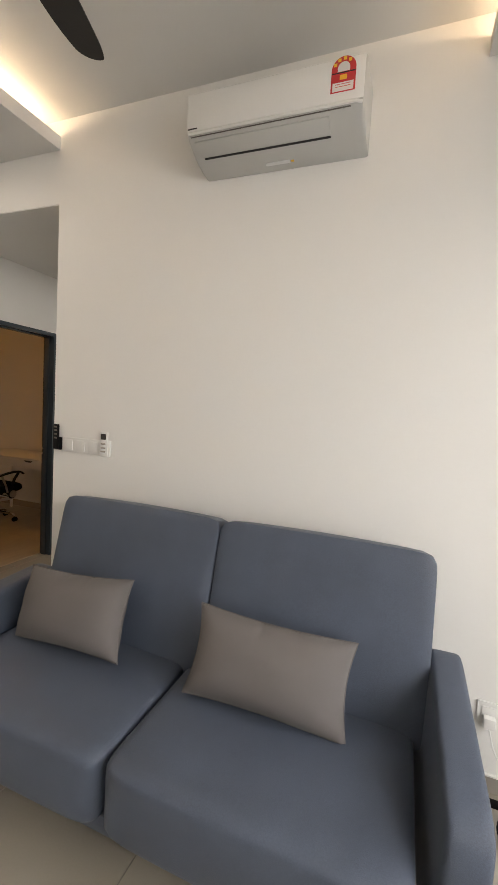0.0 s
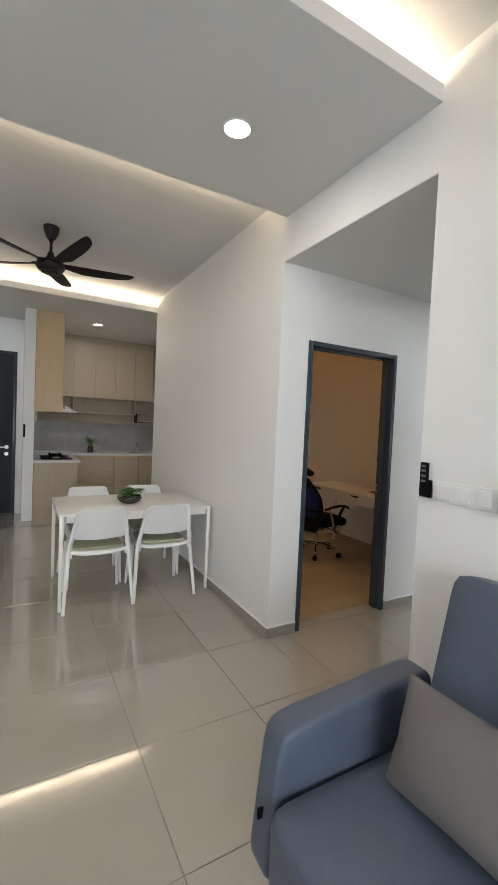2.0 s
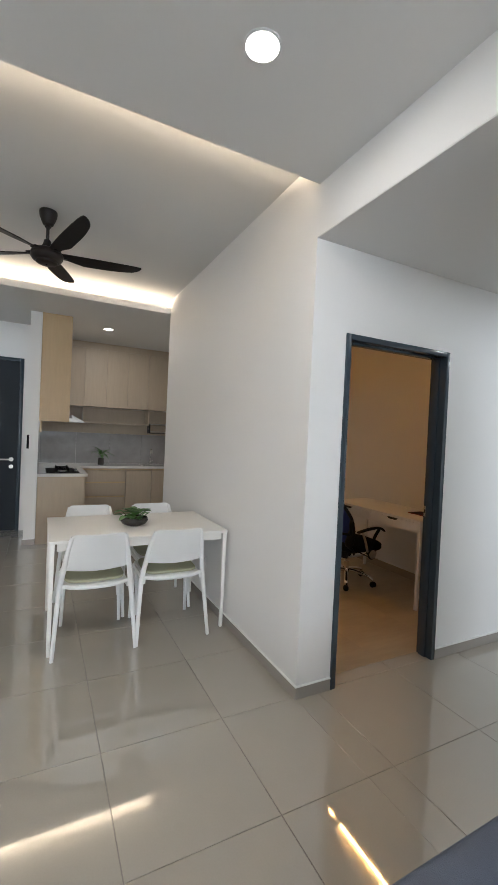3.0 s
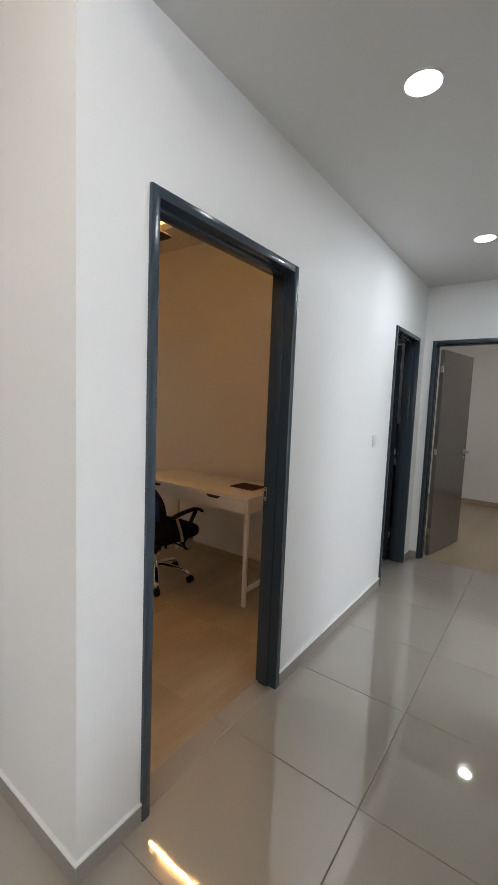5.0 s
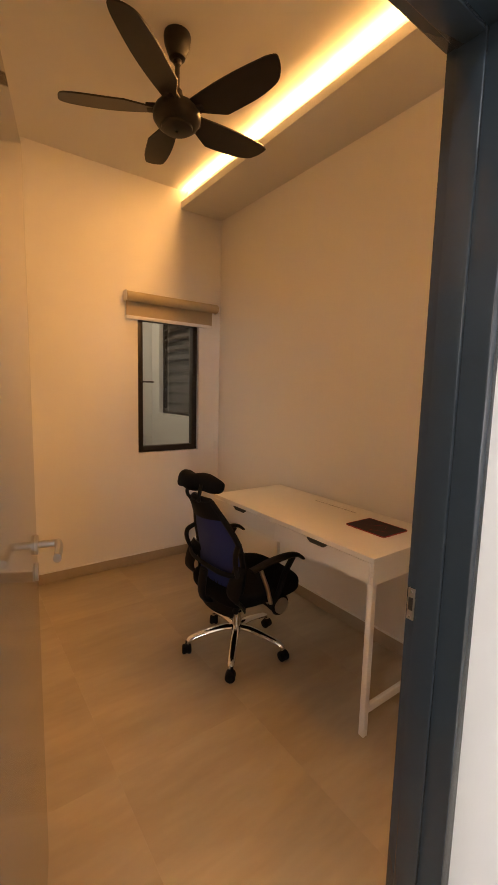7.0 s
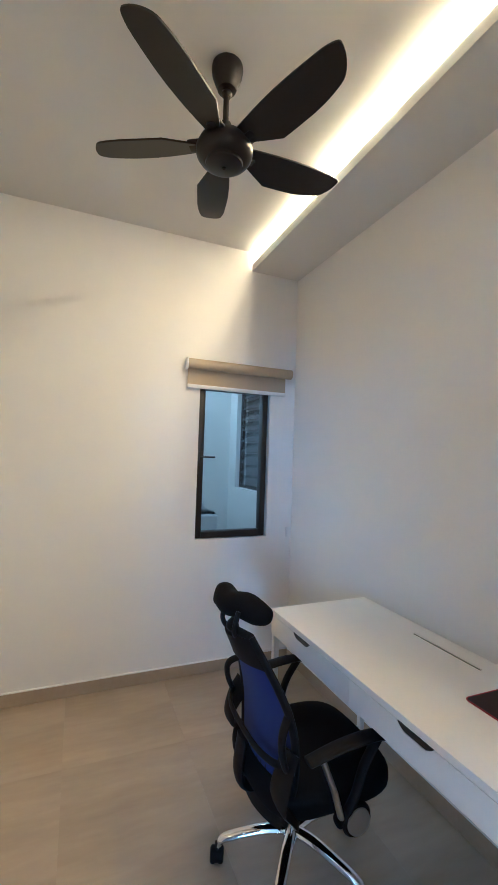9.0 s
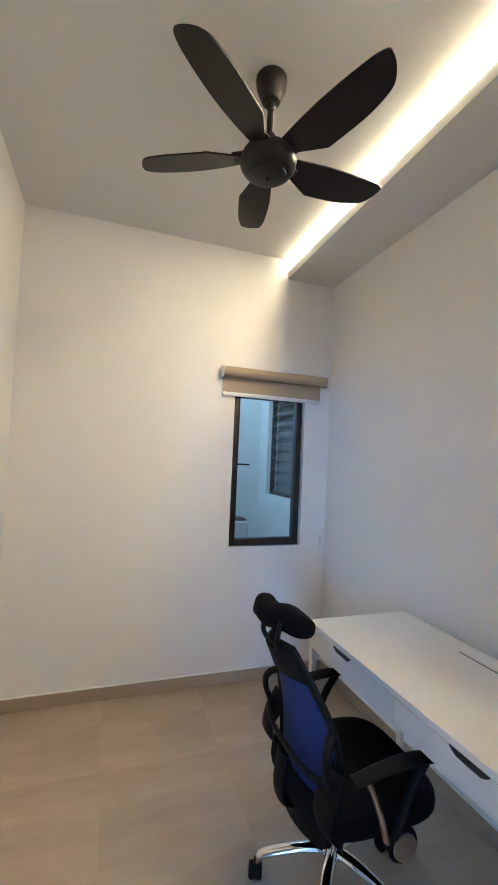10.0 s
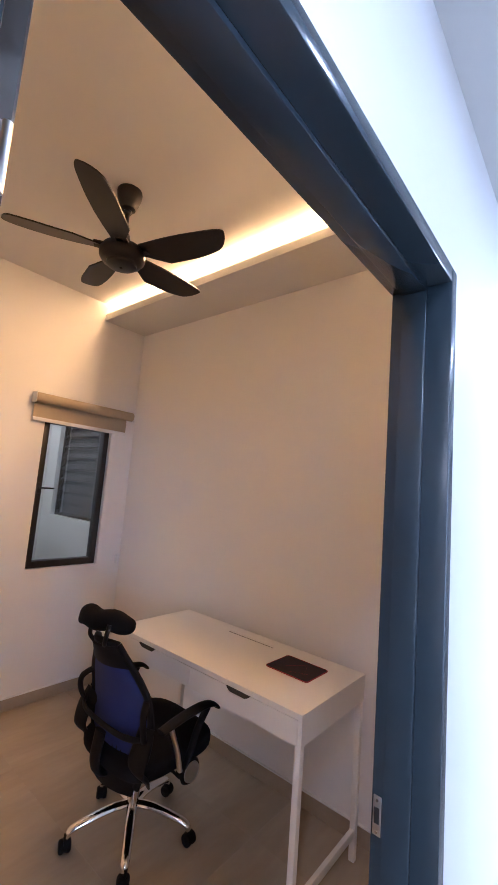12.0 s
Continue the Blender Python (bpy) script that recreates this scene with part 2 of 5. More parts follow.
def add_lathe(bm, profile, seg=32, m=None):
    """Turn a profile of (radius, height) about z."""
    rings = []
    for r, z in profile:
        if r < 1e-5:
            rings.append([bm.verts.new((0, 0, z))])
        else:
            rings.append([bm.verts.new((r * math.cos(2 * math.pi * k / seg), r * math.sin(2 * math.pi * k / seg), z)) for k in range(seg)])
    for a, b in zip(rings, rings[1:]):
        for k in range(seg):
            j = (k + 1) % seg
            if len(a) == 1 and len(b) > 1:
                bm.faces.new((a[0], b[k], b[j]))
            elif len(b) == 1 and len(a) > 1:
                bm.faces.new((a[k], a[j], b[0]))
            elif len(a) > 1:
                bm.faces.new((a[k], a[j], b[j], b[k]))
    if m is not None:
        bmesh.ops.transform(bm, matrix=m, verts=[v for r in rings for v in r])
    return bm


def lathe(profile, seg=32, m=None):
    return add_lathe(bmesh.new(), profile, seg, m)


def smooth_line(points, n=8):
    """Catmull-Rom through the points."""
    p = [Vector(q) for q in points]
    p = [2 * p[0] - p[1], *p, 2 * p[-1] - p[-2]]
    out = []
    for i in range(1, len(p) - 2):
        for k in range(n):
            t = k / n
            a, b, c, d = p[i - 1:i + 3]
            out.append(0.5 * (2 * b + (c - a) * t + (2 * a - 5 * b + 4 * c - d) * t * t + (3 * b - a - 3 * c + d) * t ** 3))
    return out + [p[-2]]


def add_tube(bm, points, rx, ry=None, seg=10, up=(0, 0, 1), taper=None):
    """Sweep an oval section along a line; up fixes how the oval is turned."""
    ry = rx if ry is None else ry
    up = Vector(up)
    rings = []
    n = len(points)
    for i, p in enumerate(points):
        d = (Vector(points[min(i + 1, n - 1)]) - Vector(points[max(i - 1, 0)])).normalized()
        side = d.cross(up)
        if side.length < 1e-4:
            side = d.cross(Vector((0.3, 1, 0.1)))
        side.normalize()
        top = side.cross(d)
        s = 1.0 if taper is None else taper(i / (n - 1))
        rings.append([bm.verts.new(Vector(p) + side * (rx * s * math.cos(2 * math.pi * k / seg)) + top * (ry * s * math.sin(2 * math.pi * k / seg))) for k in range(seg)])
    for a, b in zip(rings, rings[1:]):
        for k in range(seg):
            j = (k + 1) % seg
            bm.faces.new((a[k], a[j], b[j], b[k]))
    bm.faces.new(rings[0]), bm.faces.new(rings[-1])
    return bm


def tube(*a, **k):
    return add_tube(bmesh.new(), *a, **k)


def sheet(f, nu, nv, thick=0.0):
    """A surface f(u, v) for u, v in 0..1, given a thickness."""
    bm = bmesh.new()
    g = [[bm.verts.new(f(i / nu, j / nv)) for j in range(nv + 1)] for i in range(nu + 1)]
    for i in range(nu):
        for j in range(nv):
            bm.faces.new((g[i][j], g[i + 1][j], g[i + 1][j + 1], g[i][j + 1]))
    if thick:
        bmesh.ops.recalc_face_normals(bm, faces=bm.faces)
        bmesh.ops.solidify(bm, geom=bm.faces[:], thickness=thick)
    return bm


def structure(name, bm, material, label):
    ob = new(name, mesh_of(name, bm, material))
    return tagged(ob, label, name.split("_")[0], kind="structure")


# ---- walls ----
H = 3.20   # the walls run up behind the ceilings
structure("wall_dining", box(X_WINB, XL, YW, YS, 0, H), PAINT, "white painted wall beside the dining table")
structure("wall_sofa", box(XR, X_RIGHT, YW, YS, 0, H), PAINT, "white painted wall behind the sofa")
structure("wall_header", box(XL, XR, YW, YS, CORR + 0.006, H), PAINT, "white painted beam over the corridor opening")
D1, D2, D3 = (2.472, 3.36), (4.905, 5.60), (-2.60, -1.72)
HEAD = 2.10
structure("wall_corridor", boxes([
    (XLB, XL, YS, D1[0], 0, H), (XLB, XL, D1[0], D1[1], HEAD, H), (XLB, XL, D1[1], D2[0], 0, H),
    (XLB, XL, D2[0], D2[1], HEAD, H), (XLB, XL, D2[1], Y_END, 0, H)]), PAINT, "white painted corridor wall with two door openings")
structure("wall_corridor_end", boxes([
    (XLB, D3[0], Y_END, Y_END + 0.12, 0, H), (D3[0], D3[1], Y_END, Y_END + 0.12, HEAD, H), (D3[1], XRB, Y_END, Y_END + 0.12, 0, H)]),
    PAINT, "white painted wall at the corridor's end with a doorway")
structure("wall_corridor_far", boxes([
    (XR, XRB, YS, 3.85, 0, H), (XR, XRB, 3.85, 4.75, HEAD, H), (XR, XRB, 4.75, Y_END, 0, H)]), PAINT, "white painted corridor wall with a doorway")
WZ0, WZ1, WY0, WY1 = 0.930, 2.04, 3.773, 4.322
structure("wall_window", boxes([
    (X_WINB, X_WIN, YS, WY0, 0, H), (X_WINB, X_WIN, WY0, WY1, 0, WZ0), (X_WINB, X_WIN, WY0, WY1, WZ1, H), (X_WINB, X_WIN, WY1, Y_DESK + 0.12, 0, H)]),
    PAINT, "white painted study wall with a small window")
structure("wall_desk", box(X_WIN, XLB, Y_DESK, Y_DESK + 0.12, 0, H), PAINT, "plain white study wall behind the desk")
structure("wall_living_back", box(X_ENTRY - 0.15, X_RIGHT + 0.15, Y_BACK - 0.12, Y_BACK, 0, H), PAINT, "plain white living room wall")
BAL = (-1.2, 1.75, 2.35)
structure("wall_balcony", boxes([
    (X_RIGHT, X_RIGHT + 0.15, Y_BACK, BAL[0], 0, H), (X_RIGHT, X_RIGHT + 0.15, BAL[0], BAL[1], BAL[2], H), (X_RIGHT, X_RIGHT + 0.15, BAL[1], YS, 0, H)]),
    PAINT, "white wall with a wide balcony opening")
MD = (-0.42, 0.66, 2.41)
structure("wall_entry", boxes([
    (X_ENTRY - 0.15, X_ENTRY, Y_BACK, MD[0], 0, H), (X_ENTRY - 0.15, X_ENTRY, MD[0], MD[1], MD[2], H), (X_ENTRY - 0.15, X_ENTRY, MD[1], 0.74, 0, H)]),
    PAINT, "white wall with the entrance door")
structure("wall_kitchen_side", box(X_KIT, -6.52, 0.74, 0.87, 0, H), PAINT, "white wall between the entrance and the kitchen")
structure("wall_kitchen_back", box(X_KIT - 0.12, X_KIT, 0.74, Y_KIT + 0.12, 0, H), PAINT, "kitchen back wall")
structure("wall_kitchen_yard", box(X_KIT, X_WINB, Y_KIT, Y_KIT + 0.12, 0, H), PAINT, "wall between kitchen and yard")
structure("wall_lobby", boxes([(-9.2, X_ENTRY - 0.15, Y_BACK, Y_BACK + 0.1, 0, H), (-9.2, -9.1, Y_BACK + 0.1, 0.74, 0, H)]), PAINT, "plain walls outside the entrance")

# yard behind the study window
YX, YY = -7.60, 4.75
structure("wall_yard_back", box(YX - 0.12, YX, Y_KIT + 0.12, YY + 0.12, 0, H), YARD, "pale painted yard wall")
structure("wall_yard_side", boxes([
    (YX, -7.36, YY, YY + 0.14, 0, H), (-7.36, -6.05, YY, YY + 0.14, 0, 1.15), (-7.36, -6.05, YY, YY + 0.14, 2.35, H), (-6.05, X_WINB, YY, YY + 0.14, 0, H)]),
    YARD, "pale painted yard wall with a louvred window")
structure("wall_air_well", boxes([(-7.9, -5.3, 5.5, 5.6, 0, H), (-7.9, -7.8, YY + 0.14, 5.5, 0, H), (-5.4, -5.3, YY + 0.14, 5.5, 0, H), (-7.9, -5.3, YY + 0.14, 5.6, 3.1, 3.2)]), CONCRETE, "grey rendered air well outside the yard window")
structure("floor_yard", box(YX, X_WINB, Y_KIT + 0.12, YY, -0.1, -0.02), CONCRETE, "grey screed yard floor")
structure("ceiling_yard", box(YX - 0.12, X_WINB, Y_KIT + 0.12, YY + 0.14, 3.0, 3.1), CEILING, "plain yard ceiling")

# bathroom, far bedroom and side bedroom, as far as their doors show them
structure("wall_bathroom", boxes([
    (-4.6, -4.5, 4.65, 6.1, 0, H), (-4.5, XLB, 6.0, 6.1, 0, H)]), BATH, "dark grey tiled bathroom walls")
structure("floor_bathroom", box(-4.5, XLB + 0.02, 4.65, 6.0, -0.1, -0.006), BATH, "dark grey tiled bathroom floor")
structure("ceiling_bathroom", box(-4.6, XLB, 4.65, 6.1, 2.5, 2.6), CEILING, "plain bathroom ceiling")
structure("wall_far_bedroom", boxes([
    (-3.7, -3.6, Y_END + 0.12, 9.0, 0, H), (-3.6, 0.3, 8.9, 9.0, 0, H), (0.3, 0.4, Y_END + 0.12, 9.0, 0, H), (XRB, 0.3, Y_END + 0.0, Y_END + 0.12, 0, H),
    (-3.6, XLB, Y_END + 0.32, Y_END + 0.44, 0, H)]), PAINT, "cream painted bedroom walls")
structure("floor_far_bedroom", box(-3.6, 0.3, Y_END + 0.06, 8.9, -0.1, 0.0), OAK, "beige wood-look bedroom floor")
structure("ceiling_far_bedroom", box(-3.7, 0.4, Y_END + 0.12, 9.0, 2.85, 2.95), CEILING, "plain bedroom ceiling")
structure("wall_side_bedroom", boxes([
    (XRB, 0.8, 3.1, 3.2, 0, H), (XRB, 0.8, 5.5, 5.6, 0, H), (0.7, 0.8, 3.2, 3.6, 0, H), (0.7, 0.8, 5.0, 5.5, 0, H), (0.7, 0.8, 3.6, 5.0, 0, 0.8), (0.7, 0.8, 3.6, 5.0, 2.2, H)]),
    PAINT, "white bedroom walls with a window opening")
structure("floor_side_bedroom", box(XRB - 0.06, 0.8, 3.1, 5.6, -0.1, 0.0), OAK, "beige wood-look bedroom floor")
structure("ceiling_side_bedroom", box(XRB, 0.8, 3.1, 5.6, 2.85, 2.95), CEILING, "plain bedroom ceiling")

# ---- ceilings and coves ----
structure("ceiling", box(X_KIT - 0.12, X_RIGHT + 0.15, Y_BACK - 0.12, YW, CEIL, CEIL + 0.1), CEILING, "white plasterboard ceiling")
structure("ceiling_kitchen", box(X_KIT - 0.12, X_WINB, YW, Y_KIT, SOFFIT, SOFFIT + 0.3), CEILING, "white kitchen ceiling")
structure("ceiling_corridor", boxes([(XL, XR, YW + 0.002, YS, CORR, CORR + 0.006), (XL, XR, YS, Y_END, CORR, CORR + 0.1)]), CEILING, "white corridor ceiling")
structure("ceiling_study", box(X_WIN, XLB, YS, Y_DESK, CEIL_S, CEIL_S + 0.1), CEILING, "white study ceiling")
LIP, BOARD = 0.072, 0.02
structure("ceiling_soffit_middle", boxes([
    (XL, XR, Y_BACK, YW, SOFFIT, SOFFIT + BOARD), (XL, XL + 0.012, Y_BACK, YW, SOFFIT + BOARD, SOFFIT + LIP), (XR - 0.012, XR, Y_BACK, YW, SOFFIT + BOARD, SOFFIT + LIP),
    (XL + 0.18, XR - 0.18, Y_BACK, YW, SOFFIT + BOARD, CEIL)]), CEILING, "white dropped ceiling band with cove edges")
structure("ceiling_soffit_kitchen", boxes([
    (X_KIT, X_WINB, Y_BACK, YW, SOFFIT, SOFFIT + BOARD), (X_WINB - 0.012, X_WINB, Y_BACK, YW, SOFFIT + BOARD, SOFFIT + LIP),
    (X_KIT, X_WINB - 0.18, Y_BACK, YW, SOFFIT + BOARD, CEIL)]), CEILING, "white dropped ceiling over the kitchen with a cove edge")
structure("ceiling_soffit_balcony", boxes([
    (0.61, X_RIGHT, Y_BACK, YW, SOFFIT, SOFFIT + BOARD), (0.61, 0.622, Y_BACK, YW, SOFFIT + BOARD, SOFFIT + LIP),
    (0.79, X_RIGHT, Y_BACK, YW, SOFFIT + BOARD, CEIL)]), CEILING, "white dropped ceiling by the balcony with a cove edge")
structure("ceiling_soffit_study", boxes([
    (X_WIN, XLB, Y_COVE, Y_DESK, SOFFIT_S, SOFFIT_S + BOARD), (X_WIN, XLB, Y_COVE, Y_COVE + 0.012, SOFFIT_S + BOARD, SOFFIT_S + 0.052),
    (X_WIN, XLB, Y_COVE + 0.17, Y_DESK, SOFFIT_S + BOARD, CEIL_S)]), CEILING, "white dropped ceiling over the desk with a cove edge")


def led_strip(x0, x1, y0, y1, z, material, label, dx=0.0, dy=0.0):
    """A strip fixed upright to the back of a cove; dx, dy is the way it faces."""
    t = thing("led_strip", label, "light strip", group="cove lights")
    part("tape", box(x0, x1, y0, y1, z - 0.025, z + 0.025), WHITE_PLASTIC, t)
    part("diffuser", box(x0 + dx, x1 + dx, y0 + dy, y1 + dy, z - 0.022, z + 0.022), material, t, "glowing warm diffuser")


for x, d in ((XL + 0.136, -1), (XR - 0.140, 1), (X_WINB - 0.140, 1), (0.746, -1)):
    led_strip(x, x + 0.004, Y_BACK + 0.02, YW - 0.10, SOFFIT + 0.05, LED_WARM, "warm white light strip fixed in the ceiling cove", dx=0.0045 * d)
led_strip(X_WIN + 0.02, XLB - 0.02, Y_COVE + 0.056, Y_COVE + 0.060, CEIL_S - 0.034, LED_AMBER, "amber light strip fixed in the study ceiling cove", dy=-0.0045)

# the fitting at y -0.5 is made up to go with its added lamp
for x, y, z, _, _ in DOWNLIGHTS:
    t = thing("downlight", "round white recessed downlight, switched on, in the ceiling", "ceiling light", pose(x, y, z), "downlights")
    part("rim", lathe([(0.061, -0.001), (0.061, -0.005), (0.064, -0.006), (0.069, -0.003), (0.069, 0.0)], 40), WHITE_PLASTIC, t)
    part("lens", lathe([(0.0, -0.004), (0.061, -0.004), (0.061, -0.001), (0.0, -0.001)], 40), LENS, t, "glowing white lens")


# ---- skirting ----
def skirting(name, x0, x1, y0, y1, tile=SKIRT, label="grey porcelain skirting tile with a white sealant line", h=0.068):
    ob = tagged(new(name), label, "baseboard", kind="structure")
    part("skirting_tile", box(x0, x1, y0, y1, 0.0, h, bevel=0.002, seg=1), tile, ob)
    part("sealant", box(x0, x1, y0, y1, h, h + 0.006), SEALANT, ob, "white sealant line")


S = 0.012
skirting("baseboard_dining", X_WINB, XL + S, YW - S, YW)
skirting("baseboard_corner", XL, XL + S, YW, D1[0] - 0.002)
skirting("baseboard_corridor", XL, XL + S, D1[1] + 0.002, D2[0] - 0.002)
skirting("baseboard_corridor_stub", XL, XL + S, D2[1] + 0.002, Y_END - S)
skirting("baseboard_end", XL, D3[0] - 0.002, Y_END - S, Y_END)
skirting("baseboard_sofa", XR - S, X_RIGHT, YW - S, YW)
skirting("baseboard_sofa_end", XR - S, XR, YW, 3.85)
skirting("baseboard_kitchen_wall", -6.52, -6.52 + S, 0.73, 0.87)
skirting("baseboard_entry", X_ENTRY, X_ENTRY + S, Y_BACK, MD[0] - 0.06)
WOODL = "beige wood-look skirting with a white sealant line"
skirting("baseboard_window", X_WIN, X_WIN + S, YS, Y_DESK, OAK_SKIRT, WOODL, 0.08)
skirting("baseboard_desk", X_WIN + S, XLB, Y_DESK - S, Y_DESK, OAK_SKIRT, WOODL, 0.08)
skirting("baseboard_study", X_WIN + S, XLB, YS, YS + S, OAK_SKIRT, WOODL, 0.08)
skirting("baseboard_far_bedroom", -3.6, 0.3, 8.9 - S, 8.9, OAK_SKIRT, WOODL, 0.08)


# ---- doors ----
def door_frame(name, w, label, depth=0.126, h=HEAD, face=0.034):
    """Frame in its own axes: x along the opening, y through the wall (0 at the camera's side), z up."""
    t = thing(name, label, "door frame", kind="structure")
    stop0, stop1 = 0.048, 0.100
    for nm, xa, xb, sx0, sx1 in (("jamb", 0, face, face, face + 0.012), ("jamb", w - face, w, w - face - 0.012, w - face)):
        part(nm, boxes([(xa, xb, 0, depth, 0, h)], bevel=0.003), FRAME, t)
        part("door_stop", boxes([(sx0, sx1, stop0, stop1, 0, h - face)], bevel=0.003), FRAME, t)
    part("head", boxes([(face, w - face, 0, depth, h - face, h)], bevel=0.003), FRAME, t)
    part("door_stop", boxes([(face + 0.012, w - face - 0.012, stop0, stop1, h - face - 0.012, h - face)], bevel=0.003), FRAME, t)
    return t


F1 = door_frame("door_frame_1", D1[1] - D1[0], "slate-grey gloss painted timber door frame of the study")
F1.matrix_basis = Matrix(((0, -1, 0, XL + 0.012), (1, 0, 0, D1[0]), (0, 0, 1, 0), (0, 0, 0, 1)))
F2 = door_frame("door_frame_2", D2[1] - D2[0], "slate-grey gloss painted timber door frame of the bathroom")
F2.matrix_basis = Matrix(((0, -1, 0, XL + 0.012), (1, 0, 0, D2[0]), (0, 0, 1, 0), (0, 0, 0, 1)))
F3 = door_frame("door_frame_3", D3[1] - D3[0], "slate-grey gloss painted timber door frame of the far bedroom")
F3.matrix_basis = pose(D3[0], Y_END - 0.012, 0)
SW = D1[1] - D1[0]
strike = part("strike_plate", boxes([(SW - 0.037, SW - 0.034, 0.105, 0.121, 0.968, 1.038)], bevel=0.001), STEEL, F1, "worn steel strike plate")
# dark plate on the strike, painted shade of the hole
part("latch_hole", box(SW - 0.0385, SW - 0.0372, 0.108, 0.118, 0.990, 1.018), DARK_FILL, strike)
for z in (0.975, 1.031):
    part("screw", rod((SW - 0.0385, 0.113, z), (SW - 0.0372, 0.113, z), 0.003, seg=10), CHROME, strike)


def lever_handle(parent, x, y, z, side, way):
    """Lever on a round rose; side is the face it stands on, way the direction that the lever points in."""
    h = part("door_handle", add_rod(add_tube(rod((x, y, z), (x, y + side * 0.008, z), 0.026, seg=24), smooth_line(
        [(x, y + side * 0.055, z), (x + way * 0.03, y + side * 0.060, z), (x + way * 0.115, y + side * 0.058, z)], 5), 0.010, 0.012, 10),
        (x, y, z), (x, y + side * 0.062, z), 0.010), STEEL, parent, "brushed steel lever handle")
    part("keyhole_rose", rod((x, y, z - 0.075), (x, y + side * 0.006, z - 0.075), 0.024, seg=24), STEEL, h)


def door_leaf(name, label, w, m, material=LEAF_GREY, h=2.035):
    t = thing(name, label, "door", m, kind="structure")
    part("panel", box(0.003, w, -0.02, 0.02, 0.008, h, bevel=0.002, seg=1), material, t)
    for z in (0.25, 1.05, 1.85):
        part("hinge", add_rod(box(-0.002, 0.002, -0.016, 0.008, z - 0.03, z + 0.03), (-0.002, -0.016, z - 0.03), (-0.002, -0.016, z + 0.03), 0.004), STEEL, t)
    for side in (-1, 1):
        lever_handle(t, w - 0.06, side * 0.02, 1.025, side, -1)
    return t


door_leaf("door_1", "grey laminate study door standing open into the room", 0.775, pose(-2.80, 2.535, 0, 0, 0, 180 - 12.9))
door_leaf("door_3", "grey laminate bedroom door standing open", 0.75, pose(D3[0] + 0.065, Y_END + 0.14, 0, 0, 0, 79))
door_leaf("door_2", "dark slate bathroom door standing open into the room", 0.60, pose(XLB - 0.01, D2[1] - 0.06, 0, 0, 0, 184), ENTRY)

# entrance door
ed = thing("door_entrance", "dark slate entrance door, closed, with a steel handle", "door", pose(X_ENTRY, MD[0], 0), kind="structure")
EW = MD[1] - MD[0]
part("panel", box(-0.06, -0.012, 0.05, EW - 0.05, 0.008, MD[2] - 0.05, bevel=0.002, seg=1), ENTRY, ed)
for y0, y1 in ((0.002, 0.05), (EW - 0.05, EW - 0.002)):
    part("jamb", box(-0.13, 0.012, y0, y1, 0, MD[2] - 0.002, bevel=0.003), FRAME, ed)
part("head", box(-0.13, 0.012, 0.05, EW - 0.05, MD[2] - 0.05, MD[2] - 0.002, bevel=0.003), FRAME, ed)
eh = part("door_handle", add_tube(rod((-0.012, EW - 0.12, 1.0), (0.0, EW - 0.12, 1.0), 0.028, seg=24), smooth_line(
    [(0.035, EW - 0.12, 1.0), (0.037, EW - 0.16, 1.0), (0.035, EW - 0.25, 1.0)], 5), 0.010, 0.010, 10), STEEL, ed, "brushed steel lever handle")
part("spindle", rod((0.0, EW - 0.12, 1.0), (0.038, EW - 0.12, 1.0), 0.01), STEEL, eh)
part("lock_rose", rod((-0.012, EW - 0.12, 0.90), (0.0, EW - 0.12, 0.90), 0.026, seg=24), STEEL, ed)

# ---- study window ----
wn = thing("window_1", "black aluminium casement window, closed, looking on a yard", "window", kind="structure")
fx0, fx1 = X_WIN - 0.075, X_WIN - 0.012
for a in ((WY0 + 0.004, WY0 + 0.046, WZ0 + 0.004, WZ1 - 0.004), (WY1 - 0.056, WY1 - 0.014, WZ0 + 0.004, WZ1 - 0.004)):
    part("stile", box(fx0, fx1, a[0], a[1], a[2], a[3], bevel=0.003), ALU, wn)
for z0, z1 in ((WZ0 + 0.004, WZ0 + 0.052), (WZ1 - 0.052, WZ1 - 0.004)):
    part("rail", box(fx0, fx1, WY0 + 0.046, WY1 - 0.056, z0, z1, bevel=0.003), ALU, wn)
pane = part("pane", box(X_WIN - 0.045, X_WIN - 0.039, WY0 + 0.04, WY1 - 0.05, WZ0 + 0.046, WZ1 - 0.046), GLASS, wn, "clear glass pane")
pane.visible_shadow = False
part("window_handle", add_rod(box(fx1, fx1 + 0.014, WY0 + 0.012, WY0 + 0.038, 1.465, 1.545, bevel=0.004), (fx1 + 0.022, WY0 + 0.02, 1.508), (fx1 + 0.022, WY0 + 0.125, 1.508), 0.006), ALU, wn)

rb = thing("roller_blind", "beige fabric roller blind, rolled up over the window", "blind")
part("roll", rod((X_WIN + 0.045, 3.668, 2.150), (X_WIN + 0.045, 4.468, 2.150), 0.036, seg=28), BLIND, rb)
part("fabric", box(X_WIN + 0.014, X_WIN + 0.017, 3.676, 4.436, 2.010, 2.145), BLIND, rb)
part("bottom_bar", box(X_WIN + 0.007, X_WIN + 0.025, 3.674, 4.438, 1.985, 2.012, bevel=0.005), WHITE_PLASTIC, rb, "white bottom bar")
for y in (3.661, 4.468):
    part("bracket", box(X_WIN, X_WIN + 0.075, y, y + 0.006, 2.11, 2.190, bevel=0.002), WHITE_PLASTIC, rb)
hc = solid("chain_holder", box(X_WIN, X_WIN + 0.014, 4.478, 4.496, 0.92, 0.995, bevel=0.004), WHITE_PLASTIC, "small white blind chain holder on the wall", "blind fitting")

